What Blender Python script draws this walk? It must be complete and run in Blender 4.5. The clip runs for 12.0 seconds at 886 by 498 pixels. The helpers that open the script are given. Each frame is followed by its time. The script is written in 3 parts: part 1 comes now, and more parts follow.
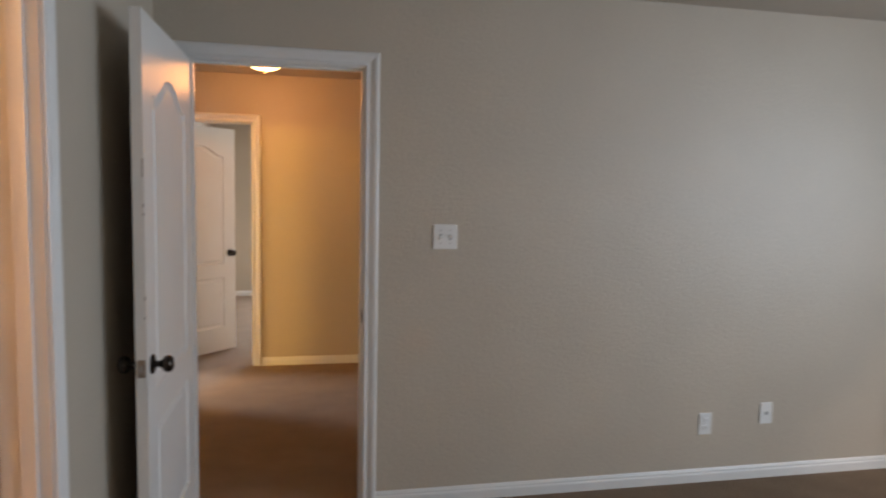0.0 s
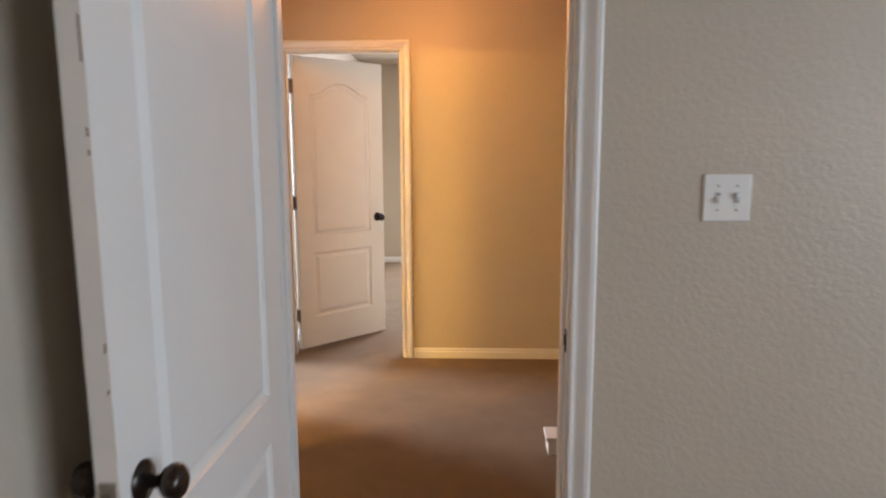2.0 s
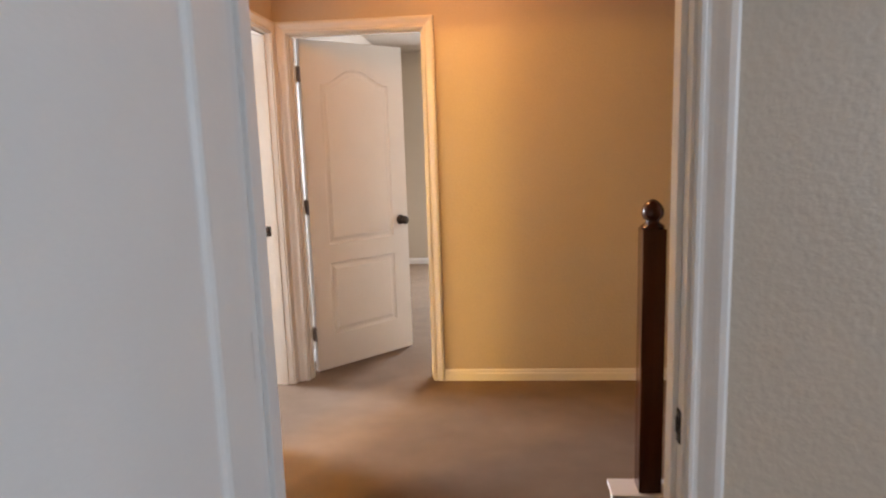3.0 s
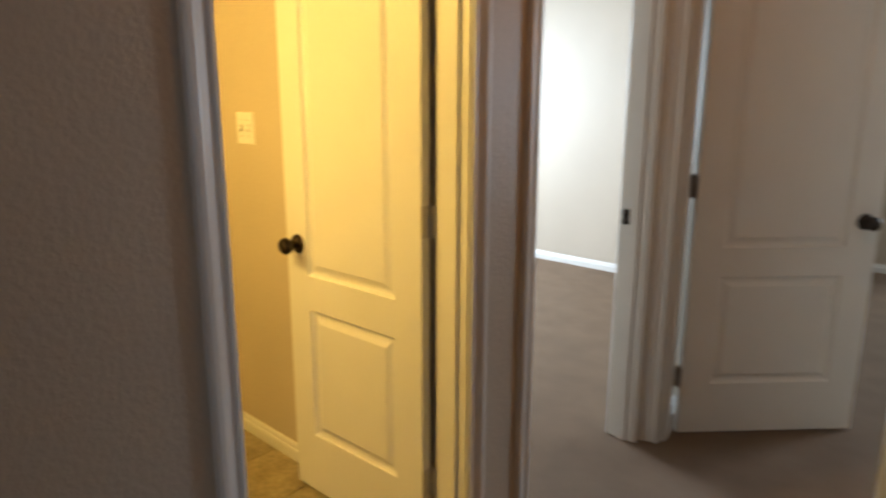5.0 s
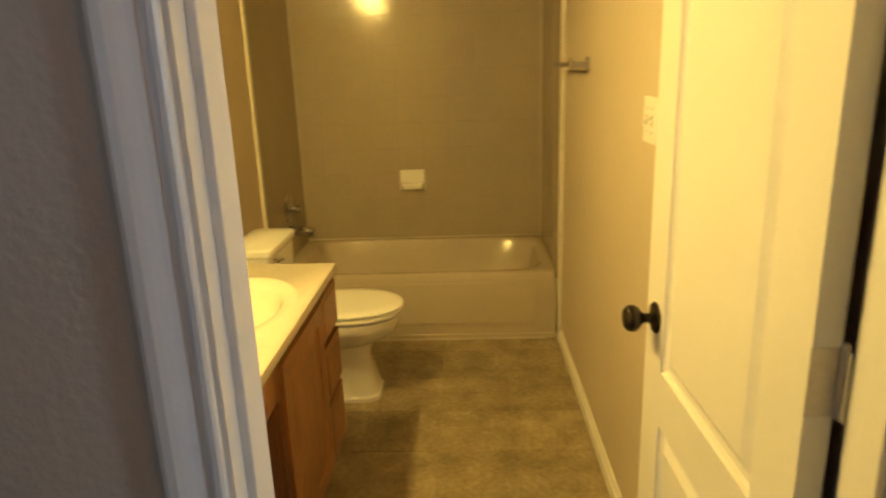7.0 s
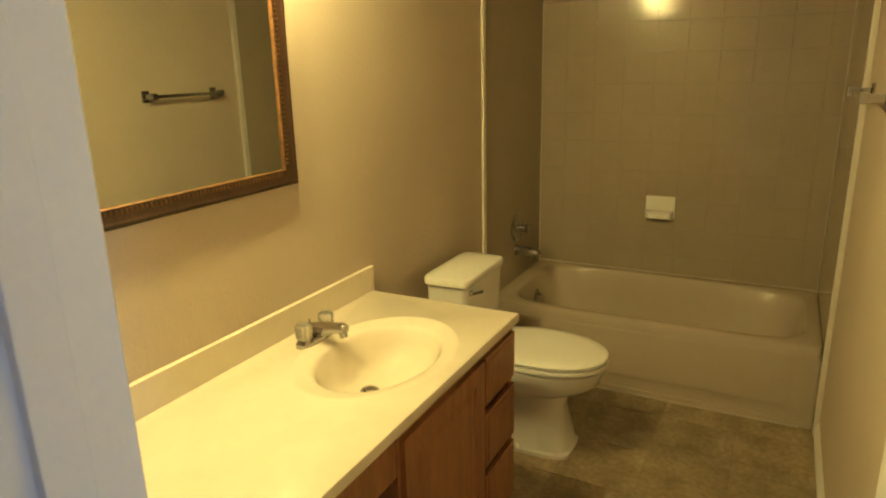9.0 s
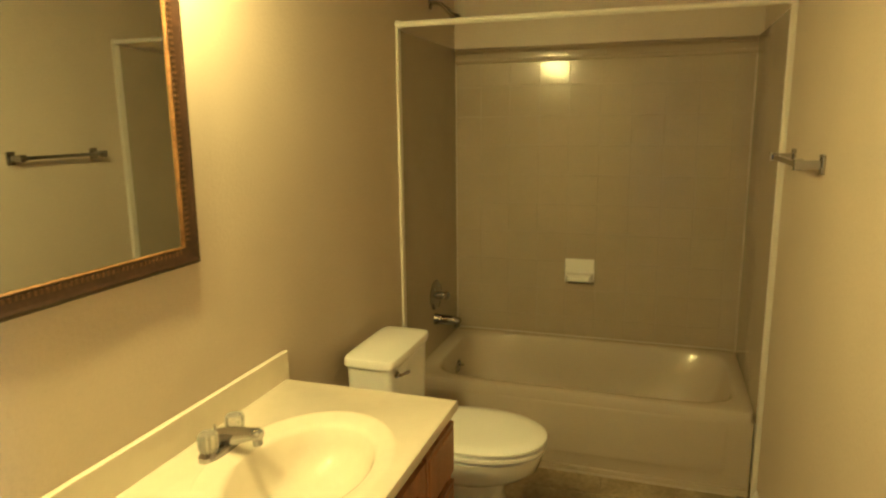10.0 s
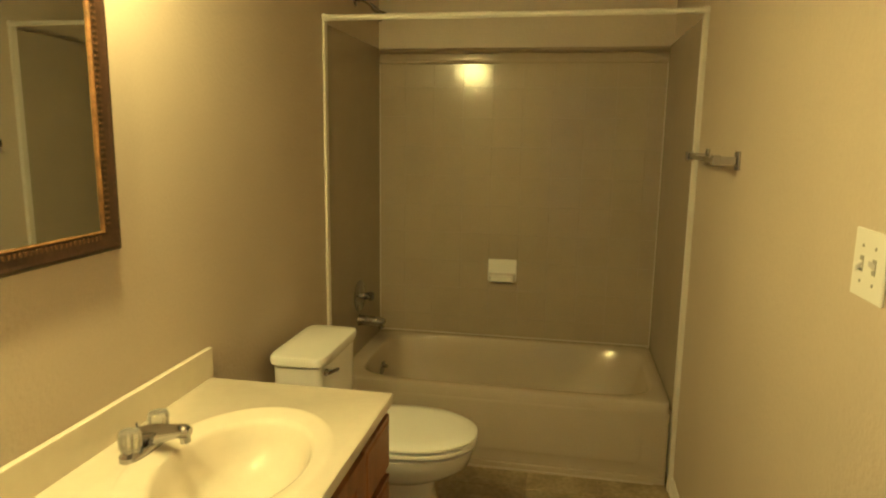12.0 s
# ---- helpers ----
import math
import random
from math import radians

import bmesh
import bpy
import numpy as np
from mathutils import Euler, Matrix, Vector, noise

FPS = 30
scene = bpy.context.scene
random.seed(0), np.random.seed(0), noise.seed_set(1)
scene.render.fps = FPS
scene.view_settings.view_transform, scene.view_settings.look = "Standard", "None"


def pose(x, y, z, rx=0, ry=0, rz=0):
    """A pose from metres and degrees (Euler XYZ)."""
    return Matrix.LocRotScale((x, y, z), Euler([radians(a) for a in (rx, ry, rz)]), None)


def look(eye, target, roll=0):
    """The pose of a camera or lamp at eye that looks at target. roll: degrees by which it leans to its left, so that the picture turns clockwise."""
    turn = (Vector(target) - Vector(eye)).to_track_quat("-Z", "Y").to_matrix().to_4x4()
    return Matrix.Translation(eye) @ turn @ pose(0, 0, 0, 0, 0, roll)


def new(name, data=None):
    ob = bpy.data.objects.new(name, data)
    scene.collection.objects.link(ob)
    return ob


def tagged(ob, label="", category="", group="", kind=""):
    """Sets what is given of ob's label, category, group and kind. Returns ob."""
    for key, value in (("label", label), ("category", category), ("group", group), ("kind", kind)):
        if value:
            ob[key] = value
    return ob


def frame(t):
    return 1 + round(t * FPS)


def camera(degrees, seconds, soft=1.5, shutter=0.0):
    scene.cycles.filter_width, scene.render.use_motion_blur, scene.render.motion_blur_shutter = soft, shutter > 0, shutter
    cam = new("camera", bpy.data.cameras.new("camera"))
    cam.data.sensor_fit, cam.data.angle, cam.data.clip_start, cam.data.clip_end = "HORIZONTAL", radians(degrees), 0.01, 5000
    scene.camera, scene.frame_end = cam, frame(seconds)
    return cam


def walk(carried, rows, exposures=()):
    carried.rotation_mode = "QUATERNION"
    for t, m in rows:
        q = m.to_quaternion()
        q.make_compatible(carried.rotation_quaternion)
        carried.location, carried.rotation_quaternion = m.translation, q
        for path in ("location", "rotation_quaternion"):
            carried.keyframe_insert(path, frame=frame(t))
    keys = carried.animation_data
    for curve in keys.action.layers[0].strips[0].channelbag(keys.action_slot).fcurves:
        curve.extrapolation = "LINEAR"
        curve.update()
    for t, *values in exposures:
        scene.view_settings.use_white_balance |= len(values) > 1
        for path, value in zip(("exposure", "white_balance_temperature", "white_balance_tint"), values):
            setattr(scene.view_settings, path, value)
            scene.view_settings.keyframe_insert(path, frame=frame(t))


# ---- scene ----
# ---- camera and walk ----
cam = camera(68.0, 12.0, soft=2.0, shutter=0.5)
PATH = [
    (0, (1.304, -3.099, 1.486), (1.704, -1.147, 1.32), 1.1),
    (0.5, (1.238, -2.861, 1.485), (1.457, -0.886, 1.258), 0.14),
    (1, (1.279, -2.427, 1.432), (1.355, -0.445, 1.178), -0.84),
    (1.5, (1.308, -2.067, 1.429), (1.31, -0.087, 1.147), -0.5),
    (2, (1.295, -1.742, 1.405), (1.213, 0.234, 1.109), -0.2),
    (2.5, (1.261, -1.395, 1.414), (1.124, 0.579, 1.12), -0.14),
    (2.7, (1.221, -1.317, 1.421), (1.091, 0.655, 1.113), -1.13),
    (4.3, (1.378, -0.21, 1.323), (0.622, 1.611, 0.99), -1.89),
    (4.5, (1.296, -0.073, 1.341), (0.361, 1.657, 0.975), -1.07),
    (5, (1.108, 0.193, 1.376), (-0.219, 1.623, 0.936), 0.14),
    (5.5, (0.952, 0.346, 1.369), (-0.62, 1.499, 0.92), -0.66),
    (6, (0.793, 0.632, 1.393), (-0.981, 1.416, 0.904), -1.29),
    (6.5, (0.688, 0.906, 1.418), (-1.226, 1.215, 0.926), -1.87),
    (7, (0.582, 1.054, 1.425), (-1.343, 0.969, 0.889), -2.04),
    (7.5, (0.362, 1.159, 1.404), (-1.502, 0.765, 0.797), -1.58),
    (7.7, (0.309, 1.186, 1.41), (-1.518, 0.67, 0.779), -1.64),
    (9.3, (0.145, 1.27, 1.541), (-1.56, 0.368, 1.011), -1.28),
    (9.5, (0.093, 1.209, 1.533), (-1.675, 0.415, 1.038), -1.26),
    (10, (0.03, 1.09, 1.54), (-1.834, 0.472, 1.162), -0.67),
    (10.5, (0.002, 1.022, 1.533), (-1.937, 0.631, 1.239), -0.23),
    (11, (-0.001, 1.004, 1.525), (-1.963, 0.711, 1.268), 0.27),
    (11.5, (0.016, 0.998, 1.499), (-1.94, 0.705, 1.202), 0.67),
    (12, (0.041, 1.02, 1.477), (-1.897, 0.662, 1.134), 0.8),
]
EXPOSURES = [(0.0, -0.32, 7100, 20), (1.0, -0.17, 7050, 18), (2.0, 0.14, 7050, 20), (2.7, 0.12, 7100, 22), (4.3, -0.88, 5550, 12), (5.0, -1.38, 6300, 9), (6.5, -1.58, 5750, 3), (7.0, -1.25, 5700, 3), (7.7, -1.45, 5500, 3), (9.3, -1.66, 4650, 4), (10.0, -1.48, 4650, 4), (11.0, -1.76, 4600, 4), (12.0, -1.68, 4600, 4)]
walk(cam, [(t, look(eye, target, roll)) for t, eye, target, roll in PATH], EXPOSURES)

# ---- world and light ----
world = bpy.data.worlds.new("world")
scene.world = world
world.use_nodes = True
wn = world.node_tree.nodes
sky = wn.new("ShaderNodeTexSky")
sky.sky_type, sky.sun_disc = "NISHITA", False
sky.sun_elevation, sky.sun_rotation = radians(40), radians(200)
world.node_tree.links.new(sky.outputs[0], wn["Background"].inputs[0])
wn["Background"].inputs[1].default_value = 0.12


def lamp(name, kind, m, power, color, size=0.1, size_y=None):
    data = bpy.data.lights.new(name, kind)
    data.energy, data.color = power, color
    if kind == "AREA":
        data.shape, data.size, data.size_y = "RECTANGLE", size, size_y or size
    elif kind == "POINT":
        data.shadow_soft_size = size
    ob = new(name, data)
    ob.matrix_world = m
    return ob


sun = lamp("sun", "SUN", look((8, -12, 12), (0, 0, 0)), 1.0, (1, 0.95, 0.88))
sun.data.angle = radians(10)
DAY = (0.72, 0.86, 1.0)
BULB = (1.0, 0.615, 0.13)
ORANGE = (1.0, 0.41, 0.12)
# daylight through the window openings
lamp("window_light_bedroom", "AREA", look((5.25, -2.75, 1.5), (2.0, -2.75, 1.3)), 114, (0.61, 0.81, 1.0), 3.0, 1.2)
lamp("window_light_north_room", "AREA", look((2.2, 6.42, 1.5), (2.2, 3.0, 0.0)), 250, DAY, 1.2, 1.2)
lamp("window_light_west_room", "AREA", look((-3.52, 3.4, 1.5), (0.0, 3.4, 0.0)), 480, DAY, 1.2, 1.2)

# ---- materials ----


def material(name, color, rough=0.5, metal=0.0, vary=0.06, scale=6.0, fine=120.0, bump=0.0, bump_scale=250.0,
             stretch=(1, 1, 1), coat=0.0, emit=None, power=0.0, transmission=0.0, per_piece=0.0):
    m = bpy.data.materials.new(name)
    m.use_nodes = True
    nt = m.node_tree
    b = nt.nodes["Principled BSDF"]
    b.inputs["Roughness"].default_value = rough
    b.inputs["Metallic"].default_value = metal
    b.inputs["Coat Weight"].default_value = coat
    b.inputs["Transmission Weight"].default_value = transmission
    geo = nt.nodes.new("ShaderNodeNewGeometry")
    mp = nt.nodes.new("ShaderNodeMapping")
    mp.inputs["Scale"].default_value = stretch
    nt.links.new(geo.outputs["Position"], mp.inputs["Vector"])
    value = None
    for s, amount in ((scale, vary), (fine, vary * 0.7)):
        n = nt.nodes.new("ShaderNodeTexNoise")
        n.inputs["Scale"].default_value, n.inputs["Detail"].default_value = s, 4
        nt.links.new(mp.outputs[0], n.inputs["Vector"])
        r = nt.nodes.new("ShaderNodeMapRange")
        r.inputs["From Min"].default_value, r.inputs["From Max"].default_value = 0.3, 0.7
        r.inputs["To Min"].default_value, r.inputs["To Max"].default_value = 1 - amount, 1 + amount
        nt.links.new(n.outputs["Fac"], r.inputs["Value"])
        if value is None:
            value = r.outputs[0]
        else:
            mul = nt.nodes.new("ShaderNodeMath")
            mul.operation = "MULTIPLY"
            nt.links.new(value, mul.inputs[0]), nt.links.new(r.outputs[0], mul.inputs[1])
            value = mul.outputs[0]
    if per_piece:
        info = nt.nodes.new("ShaderNodeObjectInfo")
        r = nt.nodes.new("ShaderNodeMapRange")
        r.inputs["To Min"].default_value, r.inputs["To Max"].default_value = 1 - per_piece, 1 + per_piece
        nt.links.new(info.outputs["Random"], r.inputs["Value"])
        mul = nt.nodes.new("ShaderNodeMath")
        mul.operation = "MULTIPLY"
        nt.links.new(value, mul.inputs[0]), nt.links.new(r.outputs[0], mul.inputs[1])
        value = mul.outputs[0]
    mix = nt.nodes.new("ShaderNodeVectorMath")
    mix.operation = "SCALE"
    mix.inputs[0].default_value = color
    nt.links.new(value, mix.inputs["Scale"])
    nt.links.new(mix.outputs[0], b.inputs["Base Color"])
    if bump:
        n = nt.nodes.new("ShaderNodeTexNoise")
        n.inputs["Scale"].default_value, n.inputs["Detail"].default_value = bump_scale, 3
        nt.links.new(mp.outputs[0], n.inputs["Vector"])
        bp = nt.nodes.new("ShaderNodeBump")
        bp.inputs["Strength"].default_value, bp.inputs["Distance"].default_value = 1.0, bump
        nt.links.new(n.outputs["Fac"], bp.inputs["Height"])
        nt.links.new(bp.outputs[0], b.inputs["Normal"])
    if emit:
        b.inputs["Emission Color"].default_value = (*emit, 1)
        b.inputs["Emission Strength"].default_value = power
    return m


PAINT = material("greige_wall_paint", (0.53, 0.458, 0.368), 0.46, vary=0.03, scale=2.5, bump=0.0017, bump_scale=70)
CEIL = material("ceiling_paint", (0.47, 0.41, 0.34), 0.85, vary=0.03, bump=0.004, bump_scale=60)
WHITE = material("white_door_paint", (0.78, 0.765, 0.73), 0.32, vary=0.015, bump=0.0004, bump_scale=180)
TRIM = material("white_trim_paint", (0.76, 0.745, 0.715), 0.35, vary=0.02, bump=0.0004, bump_scale=150)
CARPET = material("tan_carpet", (0.262, 0.174, 0.110), 0.95, vary=0.11, scale=5, fine=210, bump=0.012, bump_scale=330)
VINYL = material("tan_vinyl_tile", (0.275, 0.226, 0.140), 0.34, vary=0.30, scale=8, fine=45, bump=0.0006, bump_scale=90, per_piece=0.10)
GROUT = material("vinyl_joint", (0.26, 0.20, 0.13), 0.6)
TILE = material("beige_tub_wall_tile", (0.37, 0.318, 0.25), 0.11, vary=0.03, scale=5, bump=0.0003, bump_scale=25, per_piece=0.012)
TGROUT = material("tile_grout", (0.345, 0.297, 0.233), 0.45, vary=0.05)
ACRYLIC = material("almond_tub_acrylic", (0.45, 0.395, 0.315), 0.13, vary=0.02, scale=3, bump=0.0003, bump_scale=15)
MARBLE = material("cultured_marble", (0.75, 0.685, 0.555), 0.16, vary=0.025, scale=9, fine=30, coat=0.3)
PORCELAIN = material("white_porcelain", (0.78, 0.77, 0.74), 0.09, vary=0.01, coat=0.4)
SEAT = material("white_toilet_seat", (0.80, 0.79, 0.77), 0.16, vary=0.01)
OAK = material("honey_oak", (0.285, 0.128, 0.047), 0.34, vary=0.22, scale=5, fine=40, stretch=(6, 6, 0.6), bump=0.0008, bump_scale=60)
OAK_DARK = material("oak_side", (0.24, 0.105, 0.040), 0.4, vary=0.2, scale=5, fine=40, stretch=(6, 6, 0.6))
# near-black that paints in the shade of holes and gaps
GAP_SHADE = material("painted_recess_shade", (0.03, 0.02, 0.015), 0.9)
CHROME = material("chrome", (0.42, 0.42, 0.44), 0.1, 1.0, vary=0.03)
BRONZE = material("dark_bronze", (0.050, 0.040, 0.034), 0.26, 0.85, vary=0.2, scale=30)
NICKEL = material("aged_nickel", (0.36, 0.33, 0.30), 0.32, 1.0, vary=0.15, scale=30)
HINGE = material("painted_hinge", (0.55, 0.53, 0.50), 0.4, 0.4, vary=0.08)
ACRYL = material("clear_acrylic", (0.88, 0.88, 0.86), 0.12, transmission=0.8, vary=0.0)
GLASS = material("mirror_glass", (0.80, 0.85, 0.85), 0.015, 1.0, vary=0.0)
PANE = material("window_glass", (0.95, 0.97, 1.0), 0.0, transmission=1.0, vary=0.0)
FRAME = material("dark_walnut_frame", (0.030, 0.014, 0.007), 0.42, vary=0.35, scale=20, fine=90, stretch=(1, 1, 1), bump=0.001, bump_scale=90)
GOLD = material("gilt_edge", (0.15, 0.075, 0.015), 0.45, 0.3, vary=0.35, scale=45, fine=140, bump=0.001, bump_scale=160)
CHERRY = material("dark_cherry_wood", (0.060, 0.016, 0.008), 0.22, vary=0.3, scale=4, stretch=(6, 6, 0.7), coat=0.4)
PLATE = material("white_plastic_plate", (0.80, 0.79, 0.76), 0.3, vary=0.01)
# grey that paints in the slots' shade; screws and jack share it
SLOT = material("slot_shadow_plastic", (0.34, 0.33, 0.31), 0.5)
CAULK = material("white_caulk", (0.66, 0.63, 0.56), 0.5, vary=0.05)
BEAD = material("aged_caulk", (0.46, 0.41, 0.33), 0.5, vary=0.08)
ROPE = material("carved_walnut_rope", (0.085, 0.042, 0.012), 0.5, vary=0.5, scale=40, fine=140)
CHIP = material("bare_wood_chip", (0.17, 0.13, 0.10), 0.7)
SHADE = material("frosted_shade_glow", (0.95, 0.85, 0.65), 0.4, emit=(1.0, 0.66, 0.30), power=9)
BULBGLOW = material("frosted_bulb_glow", (0.95, 0.9, 0.8), 0.4, emit=BULB, power=25)
GROUND = material("lawn", (0.10, 0.12, 0.05), 0.95, vary=0.3, scale=1, fine=20)

# ---- mesh helpers ----


def box(bm, lo, hi, bevel=0.0, seg=2):
    ret = bmesh.ops.create_cube(bm, size=1)
    vs = ret["verts"]
    for v in vs:
        for k in range(3):
            v.co[k] = lo[k] if v.co[k] < 0 else hi[k]
    if bevel:
        es = list({e for v in vs for e in v.link_edges})
        bmesh.ops.bevel(bm, geom=es, offset=bevel, segments=seg, profile=0.6, affect="EDGES", clamp_overlap=True)
    return bm


def boxes(*spec):
    bm = bmesh.new()
    for s in spec:
        box(bm, *s)
    return bm


def loft(bm, rings, cap_start=True, cap_end=True):
    rows = [[bm.verts.new(p) for p in r] for r in rings]
    n = len(rows[0])
    for a, b in zip(rows, rows[1:]):
        for i in range(n):
            bm.faces.new((a[i], a[(i + 1) % n], b[(i + 1) % n], b[i]))
    if cap_start:
        bm.faces.new(rows[0][::-1])
    if cap_end:
        bm.faces.new(rows[-1])
    return bm


def oval(cx, cy, z, a, b, n=48, e=2.0, front=1.0):
    """A ring in a level plane; e above 2 squares it, front stretches its +y half."""
    out = []
    for i in range(n):
        t = 2 * math.pi * i / n
        c, s = math.cos(t), math.sin(t)
        x = math.copysign(abs(c) ** (2 / e), c) * a
        y = math.copysign(abs(s) ** (2 / e), s) * b
        out.append((cx + x, cy + (y * front if y > 0 else y), z))
    return out


def turned(bm, profile, axis="z", at=(0, 0, 0), n=32):
    """A body of revolution from (radius, height) pairs round an axis through at."""
    rings = []
    for r, h in profile:
        ring = []
        for i in range(n):
            t = 2 * math.pi * i / n
            a, b = r * math.cos(t), r * math.sin(t)
            p = {"z": (a, b, h), "y": (b, h, a), "x": (h, a, b)}[axis]
            ring.append(tuple(p[k] + at[k] for k in range(3)))
        rings.append(ring)
    return loft(bm, rings)


def tube(bm, points, radius, n=12):
    """A round bar along points."""
    pts = [Vector(p) for p in points]
    rings = []
    side = None
    for i, p in enumerate(pts):
        d = (pts[min(i + 1, len(pts) - 1)] - pts[max(i - 1, 0)]).normalized()
        if side is None:
            side = d.orthogonal().normalized()
        side = (side - d * side.dot(d)).normalized()
        up = d.cross(side)
        r = radius[i] if isinstance(radius, (list, tuple)) else radius
        rings.append([tuple(p + side * r * math.cos(2 * math.pi * k / n) + up * r * math.sin(2 * math.pi * k / n)) for k in range(n)])
    return loft(bm, rings)


def mesh_of(name, bm, mat, smooth=False):
    bmesh.ops.recalc_face_normals(bm, faces=bm.faces)
    me = bpy.data.meshes.new(name)
    bm.to_mesh(me)
    bm.free()
    me.materials.append(mat)
    if smooth:
        me.polygons.foreach_set("use_smooth", [True] * len(me.polygons))
        me.set_sharp_from_angle(angle=radians(38))
    return me


def part(name, bm, mat, parent, label="", smooth=False, m=None):
    ob = new(name, mesh_of(name, bm, mat, smooth))
    ob.parent = parent
    if m is not None:
        ob.matrix_basis = m
    if label:
        ob["label"] = label
    return ob


def thing(name, m, label, category, group="", kind=""):
    ob = new(name)
    ob.empty_display_size = 0.1
    ob.matrix_basis = m
    return tagged(ob, label, category, group, kind)


def solid(name, bm, mat, label="", category="", kind="structure", smooth=False, m=None):
    ob = new(name, mesh_of(name, bm, mat, smooth))
    if m is not None:
        ob.matrix_basis = m
    return tagged(ob, label, category, "", kind)


H = 2.44
DOOR_H = 2.045


def wall(name, axis, lo, hi, a, b, openings=(), mat=PAINT, top=H, label="greige painted wall with orange-peel texture"):
    """A wall that runs along axis from a to b, lo to hi thick, with openings (from, to, sill, head)."""
    bm = bmesh.new()
    outer, holes, at = [(a, 0)], [], a
    for s0, s1, z0, z1 in sorted(openings):
        if z0 <= 0:
            outer += [(s0, 0), (s0, z1), (s1, z1), (s1, 0)]
        else:
            holes.append([(s0, z0), (s1, z0), (s1, z1), (s0, z1)])
    outer += [(b, 0), (b, top), (a, top)]
    sides = []
    for v in (lo, hi):
        edges, loops = [], []
        for pts in [outer] + holes:
            vs = [bm.verts.new((p, v, z) if axis == "x" else (v, p, z)) for p, z in pts]
            edges += [bm.edges.new((vs[i], vs[(i + 1) % len(vs)])) for i in range(len(vs))]
            loops.append(vs)
        bmesh.ops.triangle_fill(bm, use_beauty=True, use_dissolve=False, edges=edges)
        sides.append(loops)
    for la, lb in zip(*sides):
        for i in range(len(la)):
            k = (i + 1) % len(la)
            bm.faces.new((la[i], la[k], lb[k], lb[i]))
    return solid(name, bm, mat, label, "wall")


J = 0.018  # jamb board


def door_frame(name, m, w, thick, strike=None, front=True, back=True):
    """Jambs, stops and casings of a doorway. Local x runs along the wall, y into it, from the front face."""
    top = thing(name, m, "white painted door frame with moulded casing", "door frame", kind="structure")
    h = DOOR_H
    part("jamb", boxes(((-J, 0.001, 0), (0, thick - 0.001, h))), TRIM, top)
    part("jamb", boxes(((w, 0.001, 0), (w + J, thick - 0.001, h))), TRIM, top)
    part("head_jamb", boxes(((-J, 0.001, h), (w + J, thick - 0.001, h + J))), TRIM, top)
    d0, d1 = thick * 0.28, thick * 0.62
    part("stop", boxes(((0, d0, 0), (0.011, d1, h), 0.002)), TRIM, top)
    part("stop", boxes(((w - 0.011, d0, 0), (w, d1, h), 0.002)), TRIM, top)
    part("stop", boxes(((0.011, d0, h - 0.011), (w - 0.011, d1, h), 0.002)), TRIM, top)
    prof = [(0.006, 0.0), (0.006, 0.008), (0.009, 0.011), (0.015, 0.011), (0.018, 0.0065), (0.025, 0.006), (0.033, 0.0095), (0.043, 0.0155), (0.050, 0.0185), (0.060, 0.0185), (0.066, 0.015), (0.068, 0.010), (0.068, 0.0)]
    for side in ([-1] if front else []) + ([1] if back else []):
        y0 = 0.0 if side < 0 else thick

        def run(points):
            bm = bmesh.new()
            loft(bm, [[(px, y0 + side * v, pz) for (px, pz), (u, v) in zip(ring, prof)] for ring in points])
            return bm
        part("casing", run([[(-u, 0) for u, v in prof], [(-u, h + u) for u, v in prof]]), TRIM, top)
        part("casing", run([[(w + u, 0) for u, v in prof], [(w + u, h + u) for u, v in prof]]), TRIM, top)
        part("head_casing", run([[(-u, h + u) for u, v in prof], [(w + u, h + u) for u, v in prof]]), TRIM, top)
    if strike is not None:
        x, z, d = strike
        s = 1 if x > w / 2 else -1
        bm = bmesh.new()
        box(bm, (x - 0.0025, d - 0.018, z - 0.030), (x + 0.0025, d + 0.018, z + 0.030), 0.001)
        pl = part("strike_plate", bm, BRONZE, top, "dark bronze strike plate")
        # solid dark block in place of the hole, its shade in the colour
        part("latch_hole_shade", boxes(((x - 0.004, d - 0.007, z - 0.014), (x + 0.004, d + 0.007, z + 0.014))), GAP_SHADE, pl)
    return top


def arched(x0, x1, z0, z1, rise, n=24):
    pts = [(x0, z0), (x1, z0)]
    for i in range(n + 1):
        t = i / n
        k = min(1.0, max(0.0, (0.5 - abs(t - 0.5)) / 0.42 - 0.08))
        k = k * k * (3 - 2 * k)
        pts.append((x1 + (x0 - x1) * t, z1 + rise * k))
    return pts


def rounded_rect(x0, x1, z0, z1, r=0.004):
    if r <= 0.005:
        return [(x0, z0), (x1, z0), (x1, z1), (x0, z1)]
    pts = []
    for cx, cz, a0 in ((x0 + r, z0 + r, 180), (x1 - r, z0 + r, 270), (x1 - r, z1 - r, 0), (x0 + r, z1 - r, 90)):
        pts += [(cx + r * math.cos(radians(a0 + k * 15)), cz + r * math.sin(radians(a0 + k * 15))) for k in range(7)]
    return pts


def inset(pts, d):
    n, out = len(pts), []
    for i in range(n):
        a, b, c = (Vector(pts[j % n]) for j in (i - 1, i, i + 1))
        e1, e2 = (b - a).normalized(), (c - b).normalized()
        n1, n2 = Vector((-e1.y, e1.x)), Vector((-e2.y, e2.x))
        m = (n1 + n2)
        m = m.normalized() if m.length > 1e-6 else n1
        out.append(tuple(b + m * (d / max(0.35, m.dot(n1)))))
    return out


